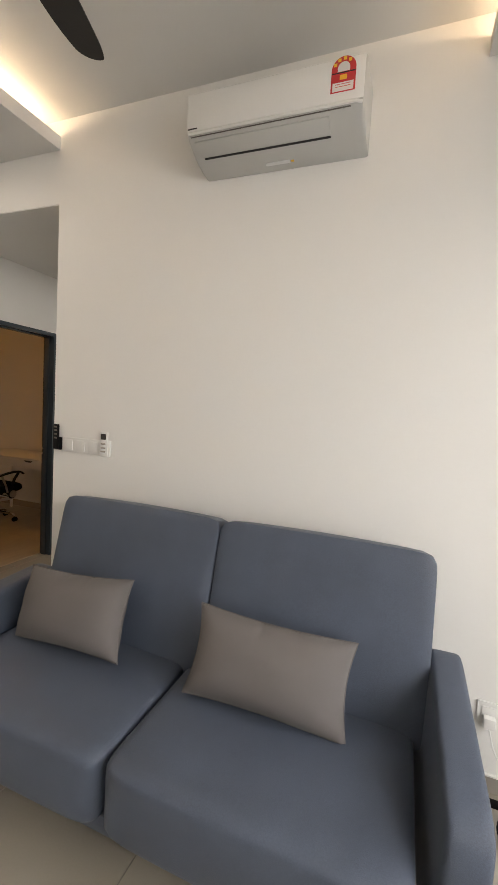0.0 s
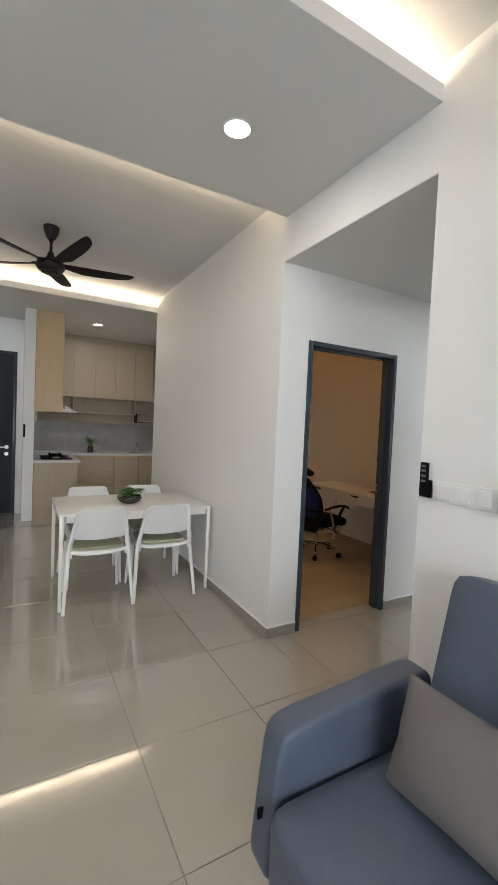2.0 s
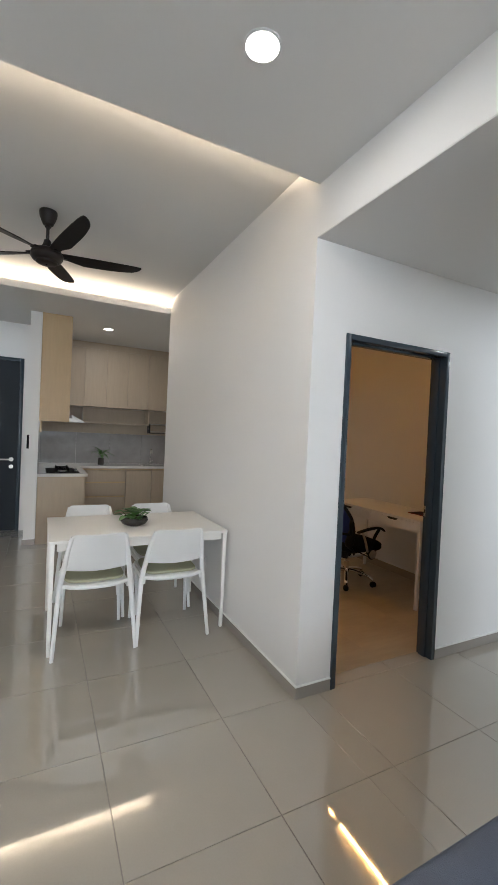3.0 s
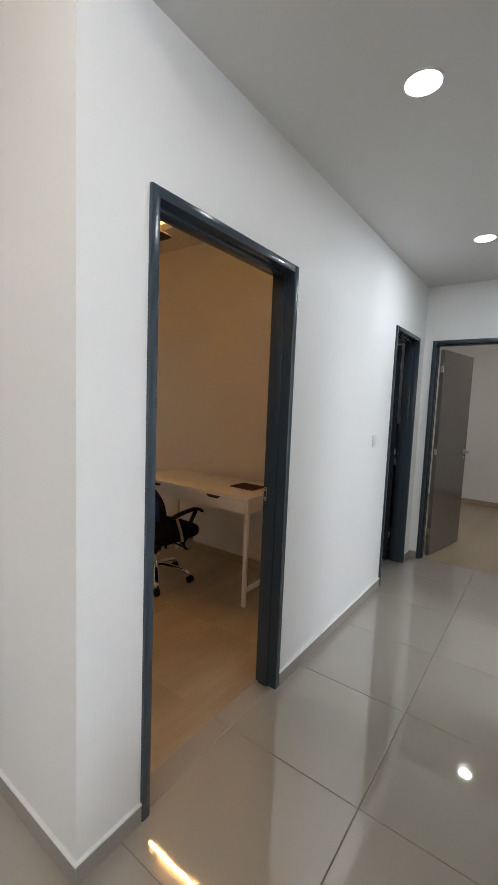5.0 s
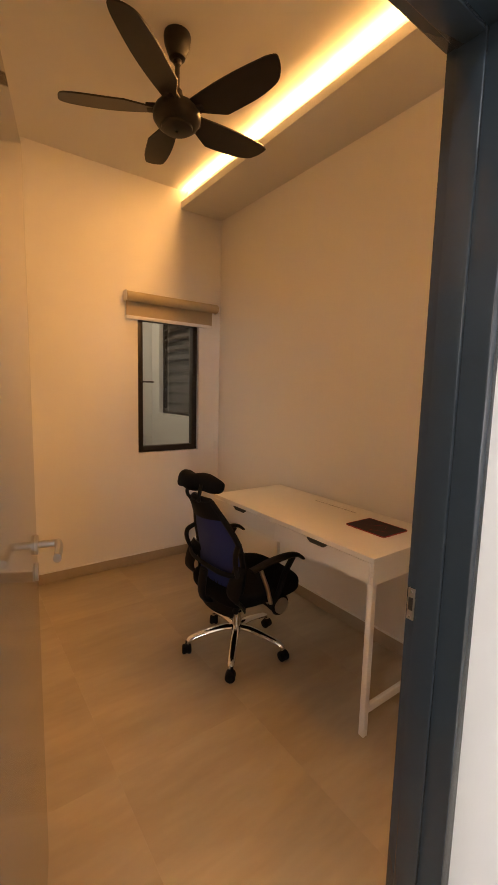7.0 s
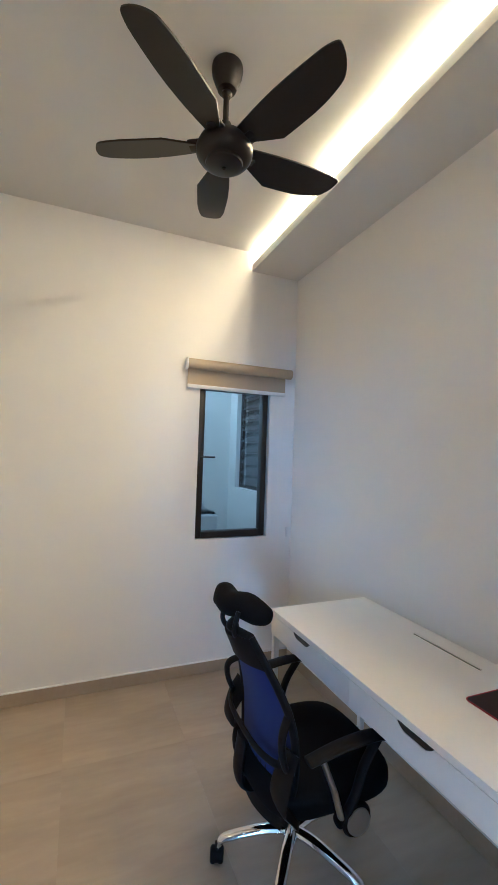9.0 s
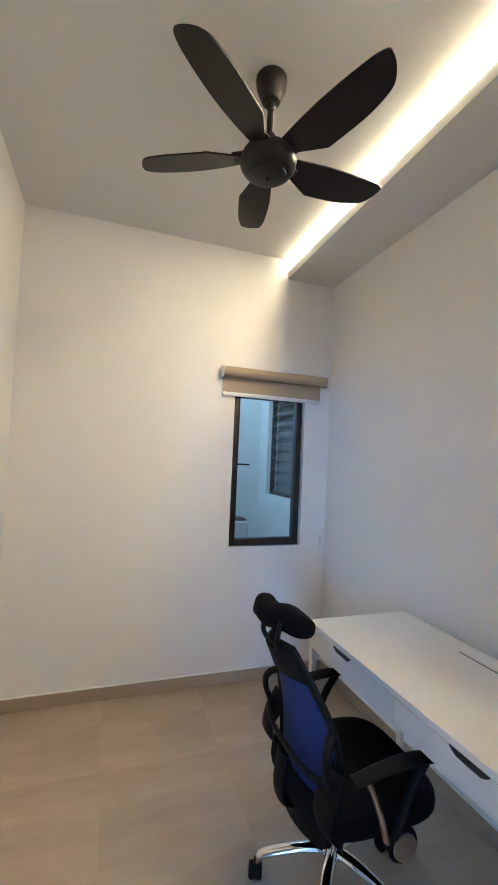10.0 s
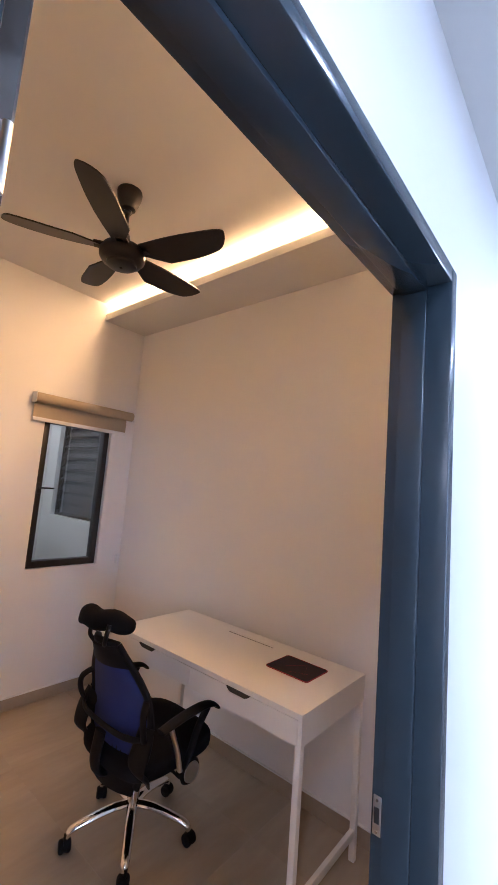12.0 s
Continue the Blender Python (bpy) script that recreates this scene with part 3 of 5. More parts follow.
# yard: louvred window and washing machine
lw = thing("window_2", "grey glass louvre window in the yard wall", "window", kind="structure")
for x0, x1 in ((-7.358, -7.32), (-6.09, -6.052)):
    part("stile", box(x0, x1, YY + 0.05, YY + 0.10, 1.152, 2.348, bevel=0.003), ALU, lw)
part("sill", box(-7.32, -6.09, YY + 0.05, YY + 0.10, 1.152, 1.18, bevel=0.003), ALU, lw)
part("head", box(-7.32, -6.09, YY + 0.05, YY + 0.10, 2.32, 2.348, bevel=0.003), ALU, lw)
for k in range(9):
    z = 1.245 + k * 0.125
    part("louvre", box(-7.315, -6.095, -0.062, 0.062, -0.003, 0.003), GLASS_GREY, lw, m=pose(0, YY + 0.075, z, 62)).visible_shadow = False
wm = thing("washing_machine", "grey-white top-loading washing machine with a red sticker", "washing machine", pose(-7.28, 4.16, -0.02))
part("body", box(-0.27, 0.27, -0.28, 0.28, 0.03, 0.90, bevel=0.03, seg=3), MACHINE, wm)
part("lid", box(-0.22, 0.25, -0.25, 0.25, 0.90, 0.925, bevel=0.01), GLASS_GREY, wm, "grey glass lid")
part("control_panel", box(-0.27, -0.22, -0.27, 0.27, 0.90, 0.97, bevel=0.012), MACHINE, wm)
part("sticker", rod((0.27, -0.08, 0.74), (0.272, -0.08, 0.74), 0.045, seg=24), RED, wm, "round red sticker")
for x in (-0.22, 0.22):
    for y in (-0.23, 0.23):
        part("foot", rod((x, y, 0), (x, y, 0.03), 0.02), BLACK, wm)

# balcony sliding door behind the walk
bd = thing("door_balcony", "aluminium framed glass balcony sliding door", "door", kind="structure")
for k in range(3):
    y0 = BAL[0] + 0.003 + k * (BAL[1] - BAL[0]) / 3
    y1 = y0 + (BAL[1] - BAL[0]) / 3 - 0.006
    for a, b in ((y0, y0 + 0.05), (y1 - 0.05, y1)):
        part("stile", box(X_RIGHT + 0.03, X_RIGHT + 0.08, a, b, 0.02, BAL[2] - 0.003, bevel=0.003), ALU, bd)
    for a, b in ((0.02, 0.08), (BAL[2] - 0.06, BAL[2] - 0.003)):
        part("rail", box(X_RIGHT + 0.03, X_RIGHT + 0.08, y0 + 0.05, y1 - 0.05, a, b, bevel=0.003), ALU, bd)
    part("pane", box(X_RIGHT + 0.052, X_RIGHT + 0.058, y0 + 0.04, y1 - 0.04, 0.06, BAL[2] - 0.05), GLASS, bd).visible_shadow = False


# ---- living room things ----
def cushion_shape(w, d, h, puff=0.012, n=14, power=6.0):
    """A padded block: flat sides, rounded edges and a slightly domed top."""
    bm = bmesh.new()
    bmesh.ops.create_cube(bm, size=2.0)
    bmesh.ops.subdivide_edges(bm, edges=bm.edges[:], cuts=n, use_grid_fill=True)
    for v in bm.verts:
        x, y, z = v.co
        r = (abs(x) ** power + abs(y) ** power + abs(z) ** power) ** (1 / power)
        x, y, z = x / r, y / r, z / r
        dome = puff * (1 - x * x) * (1 - y * y) * (1 if z > 0 else 0.2)
        side = puff * 0.8 * (1 - z * z) * (1 - x * x) * (-1 if y < 0 else 0.3)
        v.co = Vector((x * w / 2, y * d / 2 + side, z * h / 2 + dome * (1 if z > 0 else -1)))
    return bm


def sofa():
    t = thing("sofa", "blue-grey fabric two-seat sofa on splayed wooden legs", "sofa")
    x0, x1, xm = -1.205, 0.570, -0.335
    yf, yb = 1.290, 1.98
    part("seat_frame", box(x0 + 0.03, x1 - 0.03, yf + 0.035, yb + 0.05, 0.175, 0.24, bevel=0.015), FABRIC, t)
    for a, b in ((x0, xm), (xm, x1 - 0.022)):
        w = b - a
        part("seat_cushion", cushion_shape(w - 0.006, yb - yf, 0.235, 0.014, 20, 13), FABRIC, t, m=pose((a + b) / 2, (yf + yb) / 2, 0.3225))
    for a, b in ((-1.135, -0.279), (-0.275, 0.580)):
        part("back_cushion", cushion_shape(b - a, 0.15, 0.66, 0.010, 18, 18), FABRIC, t, m=pose((a + b) / 2, 1.955, 0.69, -14))
    part("back_frame", box(x0 + 0.05, x1 - 0.05, 2.03, 2.09, 0.2, 0.62, bevel=0.02), FABRIC, t, m=pose(0, 0.02, 0))
    for side, xa in ((-1, x0), (1, x1)):
        bm = cushion_shape(0.114, 0.70, 0.41, 0.004, 16, 11)
        for v in bm.verts:
            up = v.co.z + 0.205
            v.co.x += side * 0.06 * up
            v.co.z += (0.012 if side < 0 else 0.0) * up / 0.41
            v.co.z += (v.co.y + 0.30) * (0.17 if side > 0 else 0.08) * max(0.0, up) / 0.41
            v.co.y += up * (0.055 - 0.085 * v.co.y / 0.35)
        part("armrest", bm, FABRIC, t, m=pose(xa + side * 0.047, 1.665, 0.375, 0, 0, side * 2.0))
    for x, y, dx, dy in ((-1.125, 1.385, -0.045, -0.05), (0.525, 1.385, 0.045, -0.05), (-1.125, 1.93, -0.045, 0.05), (0.525, 1.93, 0.045, 0.05)):
        part("leg", rod((x + dx, y + dy, 0.0), (x, y, 0.185), 0.013, 0.024, seg=20), BEECH, t, "pale beech wood leg")
    part("label_tab", box(x0 - 0.068, x0 - 0.062, yf + 0.03, yf + 0.06, 0.33, 0.36), BLACK_FABRIC, t, "small black fabric tag")
    return t


sofa()


def throw_pillow(m, label, seed):
    """A stuffed oblong cushion with pinched corners and a few creases."""
    rnd = random.Random(seed)
    t = thing("throw_pillow", label, "pillow", m, "pillows on the sofa")
    w, h, d, n = 0.59, 0.312, 0.090, 52
    off = Vector((rnd.uniform(0, 9), rnd.uniform(0, 9), 0))
    bm = bmesh.new()
    for s in (-1, 1):
        g = []
        for i in range(n + 1):
            row = []
            for j in range(n + 1):
                u, v = 2 * i / n - 1, 2 * j / n - 1
                puff = max(0.0, (1 - abs(u) ** 3.2)) ** 0.55 * max(0.0, (1 - abs(v) ** 2.6)) ** 0.62
                pinch_x = 1 - 0.08 * (1 - abs(v) ** 2) * abs(u) ** 2
                pinch_y = 1 - 0.09 * (1 - abs(u) ** 2) * abs(v) ** 2
                crease = 0.008 * noise.noise(Vector((u * 1.7, v * 1.5, s * 2.0)) + off) * puff
                fold = 0.040 * (math.exp(-((u + 0.22 - 0.12 * v) / 0.05) ** 2) + 0.8 * math.exp(-((u - 0.40 + 0.10 * v) / 0.045) ** 2)) * max(0, v - 0.30) ** 2 * (1.6 - v)
                fold += 0.010 * abs(u) ** 6 * (0.5 + 0.5 * math.sin(9 * v + seed)) * puff
                row.append(bm.verts.new((u * w / 2 * pinch_x, s * (d * puff) + s * crease - s * fold, v * h / 2 * pinch_y)))
            g.append(row)
        for i in range(n):
            for j in range(n):
                bm.faces.new((g[i][j], g[i + 1][j], g[i + 1][j + 1], g[i][j + 1]))
    bmesh.ops.remove_doubles(bm, verts=bm.verts[:], dist=0.0005)
    part("cover", bm, CUSHION, t)
    edge = []
    for k in range(65):
        a = k / 64 * 4
        q, f = int(a) % 4, a - int(a)
        u, v = ((2 * f - 1, 1), (1, 1 - 2 * f), (1 - 2 * f, -1), (-1, 2 * f - 1))[q]
        edge.append((u * w / 2 * (1 - 0.08 * (1 - v * v) * u * u), 0, v * h / 2 * (1 - 0.09 * (1 - u * u) * v * v)))
    part("seam", tube(edge, 0.0028, seg=6, up=(0, 1, 0)), CUSHION, t)
    return t


throw_pillow(pose(0.045, 1.715, 0.595, -22, 2, 2), "taupe-grey oblong cushion leaning on the sofa back", 4)
throw_pillow(pose(-0.842, 1.715, 0.602, -22, -5.5, -3), "taupe-grey oblong cushion leaning in the sofa corner", 9)


def air_conditioner():
    t = thing("air_conditioner", "white wall-mounted split air conditioner with an energy label", "air conditioner", pose(-0.187, YW, 0.036))
    hw = 0.375
    prof = [(0.0, 2.555), (-0.06, 2.558), (-0.125, 2.575), (-0.185, 2.606), (-0.214, 2.628), (-0.222, 2.640), (-0.222, 2.70), (-0.219, 2.785), (-0.21, 2.805), (-0.19, 2.812), (0.0, 2.815)]
    bm = bmesh.new()
    rings = []
    for x, s in ((-hw, 0.94), (-hw + 0.006, 0.985), (-hw + 0.016, 1.0), (hw - 0.016, 1.0), (hw - 0.006, 0.985), (hw, 0.94)):
        rings.append([bm.verts.new((x, y * s, 2.69 + (z - 2.69) * (0.97 + 0.03 * (s - 0.94) / 0.06))) for y, z in prof])
    for a, b in zip(rings, rings[1:]):
        for k in range(len(prof) - 1):
            bm.faces.new((a[k], a[k + 1], b[k + 1], b[k]))
    bm.faces.new(rings[0]), bm.faces.new(rings[-1])
    # body and flap are coloured darker than the cover to give the underside's shade
    part("body", bm, AC_SHADED, t)
    part("front_cover", box(-hw + 0.004, hw - 0.004, -0.2265, -0.2225, 2.641, 2.792, bevel=0.0018), WHITE_PLASTIC, t, "white front cover")
    part("lip", tube([(-hw + 0.010, -0.224, 2.634), (hw - 0.03, -0.224, 2.634), (hw - 0.008, -0.215, 2.632)], 0.0065, seg=10), WHITE_PLASTIC, t)
    part("panel_gap", box(-hw + 0.02, hw - 0.05, -0.2165, -0.212, 2.6235, 2.6258), LEAF_GREY, t)
    a = math.degrees(math.atan2(0.031, 0.06))
    part("flap", box(-hw + 0.03, hw - 0.135, -0.036, 0.030, -0.004, 0.002, bevel=0.0015), AC_SHADED, t, m=pose(0, -0.168, 2.5965, -a))
    # dark strip painted as the shade inside the air slot
    part("air_slot", box(-hw + 0.05, hw - 0.135, -0.0035, 0.0035, -0.003, 0.003), DARK_FILL, t, m=pose(0, -0.133, 2.578, -a))
    part("indicator_strip", box(-0.06, 0.05, -0.009, 0.009, -0.0015, 0.0015, bevel=0.0006), WHITE_PLASTIC, t, m=pose(0, -0.055, 2.5565, -4))
    part("indicator", box(0.056, 0.068, -0.005, 0.005, -0.0015, 0.0015), YELLOW, t, m=pose(0, -0.055, 2.5565, -4))
    part("nameplate", box(-hw + 0.01, -hw + 0.055, -0.2280, -0.2267, 2.648, 2.653), DARK_FILL, t, "tiny dark nameplate bar")
    lab = part("energy_label", arch(0.048, 0.085, 0.0008), RED, t, "red and yellow energy rating label", m=pose(0.292, -0.2267, 2.672) @ Matrix.Scale(0.95, 4))
    part("stars", arch(0.024, 0.012, 0.0006), PAPER, lab, m=pose(0, -0.0012, 0.076))
    for k in range(4):
        b = math.pi * (0.28 + 0.19 * k)
        part("star", box(-0.006, 0.006, -0.0006, 0, -0.006, 0.006), YELLOW, lab, m=pose(-0.037 * math.cos(math.pi - b), -0.0026, 0.086 + 0.037 * math.sin(b)))
    part("text_bar", box(-0.046, 0.046, -0.0018, -0.001, 0.070, 0.074), DARK_FILL, lab)
    part("figure", box(-0.014, 0.014, -0.0018, -0.001, 0.046, 0.064), YELLOW, lab)
    part("text_field", box(-0.041, 0.041, -0.0018, -0.001, 0.004, 0.036), PAPER, lab)
    for z in (0.028, 0.019):
        part("text_line", box(-0.03, 0.03, -0.0024, -0.0019, z, z + 0.002), RED, lab)


def arch(r, straight, thick):
    """A flat plate with a straight foot and a round head, standing in x and z."""
    bm = bmesh.new()
    pts = [(-r, 0), (r, 0)] + [(r * math.cos(math.pi * k / 20), straight + r * math.sin(math.pi * k / 20)) for k in range(21)]
    lo = [bm.verts.new((x, 0, z)) for x, z in pts]
    hi = [bm.verts.new((x, -thick, z)) for x, z in pts]
    n = len(pts)
    bm.faces.new(lo), bm.faces.new(hi)
    for k in range(n):
        bm.faces.new((lo[k], lo[(k + 1) % n], hi[(k + 1) % n], hi[k]))
    return bm


air_conditioner()

# switches and remotes by the corridor opening
sp = thing("switch_plate", "long white three-gang wall switch plate", "wall switch", pose(-1.292, YW, 1.24))
part("plate", box(-0.137, 0.137, -0.009, 0, -0.043, 0.043, bevel=0.003), WHITE_PLASTIC, sp)
for k in (-1, 0, 1):
    part("rocker", box(k * 0.088 - 0.030, k * 0.088 + 0.030, -0.014, -0.009, -0.030, 0.030, bevel=0.002), WHITE_PLASTIC, sp)
rm = thing("remote_control", "white air conditioner remote in a wall holder", "remote", pose(-1.115, YW, 1.265))
part("holder", box(-0.030, 0.030, -0.020, 0, -0.072, 0.02, bevel=0.004), WHITE_PLASTIC, rm)
part("body", box(-0.026, 0.026, -0.032, -0.0205, -0.068, 0.070, bevel=0.005), WHITE_PLASTIC, rm)
part("screen", box(-0.017, 0.017, -0.0335, -0.032, 0.026, 0.058), DARK_FILL, rm, "dark display")
for z in (-0.002, -0.024, -0.044):
    part("button", box(-0.016, 0.016, -0.0345, -0.032, z, z + 0.008, bevel=0.001), SKIRT, rm)
fr = thing("remote_control", "black fan remote in a wall holder at the wall's edge", "remote", pose(-1.462, YW, 1.28))
part("holder", box(-0.026, 0.026, -0.018, 0, -0.075, 0.0, bevel=0.004), BLACK, fr)
part("body", box(-0.021, 0.021, -0.029, -0.0185, -0.070, 0.075, bevel=0.005), BLACK, fr)
for z in (-0.01, 0.012, 0.034, 0.054):
    part("button", box(-0.011, 0.011, -0.031, -0.029, z, z + 0.010, bevel=0.001), LEAF_GREY, fr)


def small_switch(name, label, category, m):
    t = thing(name, label, category, m)
    part("plate", box(-0.043, 0.043, -0.009, 0, -0.043, 0.043, bevel=0.003), WHITE_PLASTIC, t)
    part("rocker", box(-0.026, 0.026, -0.014, -0.009, -0.026, 0.026, bevel=0.002), WHITE_PLASTIC, t)
    return t


small_switch("switch_plate", "square white wall switch beside the bathroom door", "wall switch", pose(XL, 4.585, 1.215, 0, 0, 90))
small_switch("wall_socket", "square white wall socket under the dining table", "socket", pose(-4.187, YW, 0.345))
sk = small_switch("wall_socket", "white wall socket with a plug and lead", "socket", pose(0.84, YW, 0.335))
part("plug", box(-0.022, 0.022, -0.045, -0.014, -0.05, -0.005, bevel=0.006), WHITE_PLASTIC, sk)
part("lead", tube(smooth_line([(0, -0.04, -0.05), (0.03, -0.06, -0.14), (0.12, -0.06, -0.24), (0.26, -0.05, -0.325), (0.4, -0.05, -0.332)], 6), 0.0035, seg=6), WHITE_PLASTIC, sk)
tr = thing("cable_trunking", "flat black cable lying on the floor by the wall", "cable")
part("cable", box(0.80, 1.7, YW - 0.085, YW - 0.045, 0.0, 0.010, bevel=0.004), BLACK, tr)
co = thing("cable_coil", "small coil of dark lead on the floor", "cable")
part("coil", tube([(0.955 + 0.085 * math.cos(a * 0.35) * (1 + 0.05 * math.sin(a)), 2.03 + 0.085 * math.sin(a * 0.35), 0.006 + 0.0010 * a) for a in range(0, 55)], 0.005, seg=6), BLACK, co)


# ---- ceiling fans ----
def ceiling_fan(m, label, turn, radius, drop, cant=17, slim=1.0):
    """Origin at the ceiling; drop is the depth of the lowest point."""
    t = thing("ceiling_fan", label, "ceiling fan", m, "five-bladed fans")
    part("canopy", lathe([(0.0, 0.0), (0.060, 0.0), (0.062, -0.012), (0.058, -0.04), (0.045, -0.075), (0.040, -0.082), (0.036, -0.096), (0.014, -0.104), (0.0, -0.104)]), FAN, t)
    part("ball_collar", lathe([(0.0, -0.100), (0.018, -0.102), (0.022, -0.112), (0.014, -0.124), (0.0, -0.124)], 20), FAN, t)
    part("rod", rod((0, 0, -0.10), (0, 0, -drop + 0.14), 0.0115), FAN, t)
    part("yoke", lathe([(0.0, -drop + 0.178), (0.022, -drop + 0.176), (0.028, -drop + 0.15), (0.040, -drop + 0.125), (0.042, -drop + 0.10), (0.0, -drop + 0.10)]), FAN, t)
    part("motor", lathe([(0.0, -drop + 0.112), (0.064, -drop + 0.112), (0.099, -drop + 0.097), (0.111, -drop + 0.072), (0.109, -drop + 0.048), (0.094, -drop + 0.027), (0.076, -drop + 0.020), (0.0, -drop + 0.020)], 40), FAN, t)
    part("bottom_cap", lathe([(0.0, -drop + 0.022), (0.073, -drop + 0.020), (0.071, -drop + 0.010), (0.055, -drop + 0.003), (0.0, -drop)], 40), FAN, t)
    part("receiver", lathe([(0.0, -drop + 0.002), (0.008, -drop + 0.001), (0.006, -drop - 0.003), (0.0, -drop - 0.003)], 14), BLACK, t)
    for k in range(5):
        a = turn + 72 * k
        zc = -drop + 0.085

        def blade(u, v):
            r = 0.098 + (radius - 0.098) * u
            lead = 0.024 + 0.014 * math.sin(math.pi * min(1, u * 1.05))
            root = min(1.0, 0.40 + u * 2.2)
            trail = -(0.040 + 0.064 * (1 - 0.55 * (max(0.0, u - 0.55) / 0.45) ** 2.2)) * root
            e = max(0.0, (u - 0.87) / 0.13)
            round_off = math.sqrt(max(0.0, 1 - e * e))
            mid = 0.003
            y = mid + (trail + (lead - trail) * v - mid) * max(0.03, round_off)
            y *= slim
            z = zc + y * math.tan(radians(cant)) * (1 - 0.35 * u) + 0.025 * u * u - 0.10 * (y + 0.02) ** 2
            return Vector((r, -y, z))

        b = part("blade", sheet(lambda u, v: blade(1 - (1 - u) ** 1.9, v), 26, 8, 0.007), FAN, t, m=pose(0, 0, 0, 0, 0, a))
        part("blade_arm", boxes([(0.070, 0.135, -0.024, 0.030, zc - 0.013, zc - 0.003)], bevel=0.004), FAN, b, m=pose(0, 0, 0, 5))
    return t


ceiling_fan(pose(-4.215, 3.472, CEIL_S), "dark bronze five-blade ceiling fan, at rest, in the study", 20.8, 0.537, 0.405)
ceiling_fan(pose(-4.165, 0.895, CEIL), "dark bronze five-blade ceiling fan, at rest, over the dining area", 17, 0.68, 0.385, slim=0.74)
ceiling_fan(pose(-0.52, 1.00, CEIL), "dark bronze five-blade ceiling fan, at rest, over the living area", 106, 0.68, 0.42, slim=0.74)


# ---- dining set ----
def dining_table():
    t = thing("dining_table", "white rectangular dining table with slim legs", "table", pose(-4.025, 1.584, 0))
    hx, hy, h = 0.395, 0.618, 0.748
    part("tabletop", box(-hx, hx, -hy, hy, h - 0.020, h, bevel=0.004), WHITE, t)
    for y in (-hy + 0.012, hy - 0.030):
        part("apron", box(-hx + 0.05, hx - 0.05, y, y + 0.018, h - 0.070, h - 0.020), WHITE, t)
    for x in (-hx + 0.012, hx - 0.030):
        part("apron", box(x, x + 0.018, -hy + 0.05, hy - 0.05, h - 0.070, h - 0.020), WHITE, t)
    for sx in (-1, 1):
        for sy in (-1, 1):
            bm = box(-0.016, 0.016, -0.016, 0.016, 0, h - 0.020, bevel=0.003)
            for v in bm.verts:
                k = 0.72 + 0.28 * v.co.z / h
                v.co.x *= k
                v.co.y *= k
            part("leg", bm, WHITE, t, m=pose(sx * (hx - 0.020), sy * (hy - 0.020), 0))


dining_table()


def dining_chair():
    """Faces -x: the backrest stands at +x."""
    t = thing("dining_chair", "white plastic dining chair with a sage green seat pad", "chair", group="chairs round the table")

    def back(u, v):
        s = 2 * u - 1
        half = 0.192 - 0.026 * v
        z = 0.560 + 0.245 * v - 0.012 * (1 - s * s) * (1 - v) + 0.006 * s * s * v - 0.016 * abs(s) ** 14 * v ** 6
        return Vector((0.205 + 0.095 * v + 0.030 * (1 - s * s) - 0.030 + 0.010 * s ** 4, s * half, z))

    part("backrest", sheet(back, 22, 12, 0.010), WHITE_PLASTIC, t)
    part("rear_rail", tube(smooth_line([(0.178, -0.205, 0.450), (0.204, -0.12, 0.441), (0.210, 0.0, 0.438), (0.204, 0.12, 0.441), (0.178, 0.205, 0.450)], 5), 0.009, 0.014, 10), WHITE_PLASTIC, t)
    part("seat", box(-0.22, 0.19, -0.205, 0.205, 0.435, 0.452, bevel=0.006), WHITE_PLASTIC, t)
    part("seat_pad", cushion_shape(0.385, 0.385, 0.030, 0.004, 8, 5), SAGE, t, "sage green seat pad", m=pose(-0.02, 0, 0.467))
    for sy in (-1, 1):
        part("back_leg", tube(smooth_line([(0.245, sy * 0.258, 0.0), (0.200, sy * 0.240, 0.25), (0.175, sy * 0.224, 0.43), (0.198, sy * 0.205, 0.56), (0.240, sy * 0.182, 0.70), (0.278, sy * 0.162, 0.792)], 5), 0.013, 0.016, 10, up=(0, 1, 0),
             taper=lambda s: 0.75 + 0.35 * math.sin(math.pi * min(1, s * 0.9))), WHITE_PLASTIC, t)
        part("front_leg", tube(smooth_line([(-0.225, sy * 0.225, 0.0), (-0.205, sy * 0.215, 0.22), (-0.19, sy * 0.205, 0.44)], 5), 0.012, 0.016, 10, up=(0, 1, 0), taper=lambda s: 0.75 + 0.35 * s), WHITE_PLASTIC, t)
        part("side_rail", box(-0.20, 0.18, sy * 0.205 - 0.008, sy * 0.205 + 0.008, 0.405, 0.436, bevel=0.003), WHITE_PLASTIC, t)
    return t


chair = dining_chair()
chair.matrix_basis = pose(-3.815, 1.262, 0)
copy_thing(chair, pose(-3.815, 1.790, 0, 0, 0, -1))
copy_thing(chair, pose(-4.300, 1.300, 0, 0, 0, 180))
copy_thing(chair, pose(-4.300, 1.840, 0, 0, 0, 181))


def leaf_mesh(length, width, bend):
    def f(u, v):
        w = width * math.sin(math.pi * min(0.999, 0.04 + 0.96 * u ** 0.75)) ** 0.8
        y = (2 * v - 1) * w / 2
        return Vector((length * u, y, -bend * u * u * length + abs(y) * 0.25))
    return mesh_of("leaf", sheet(f, 6, 4), LEAFM)


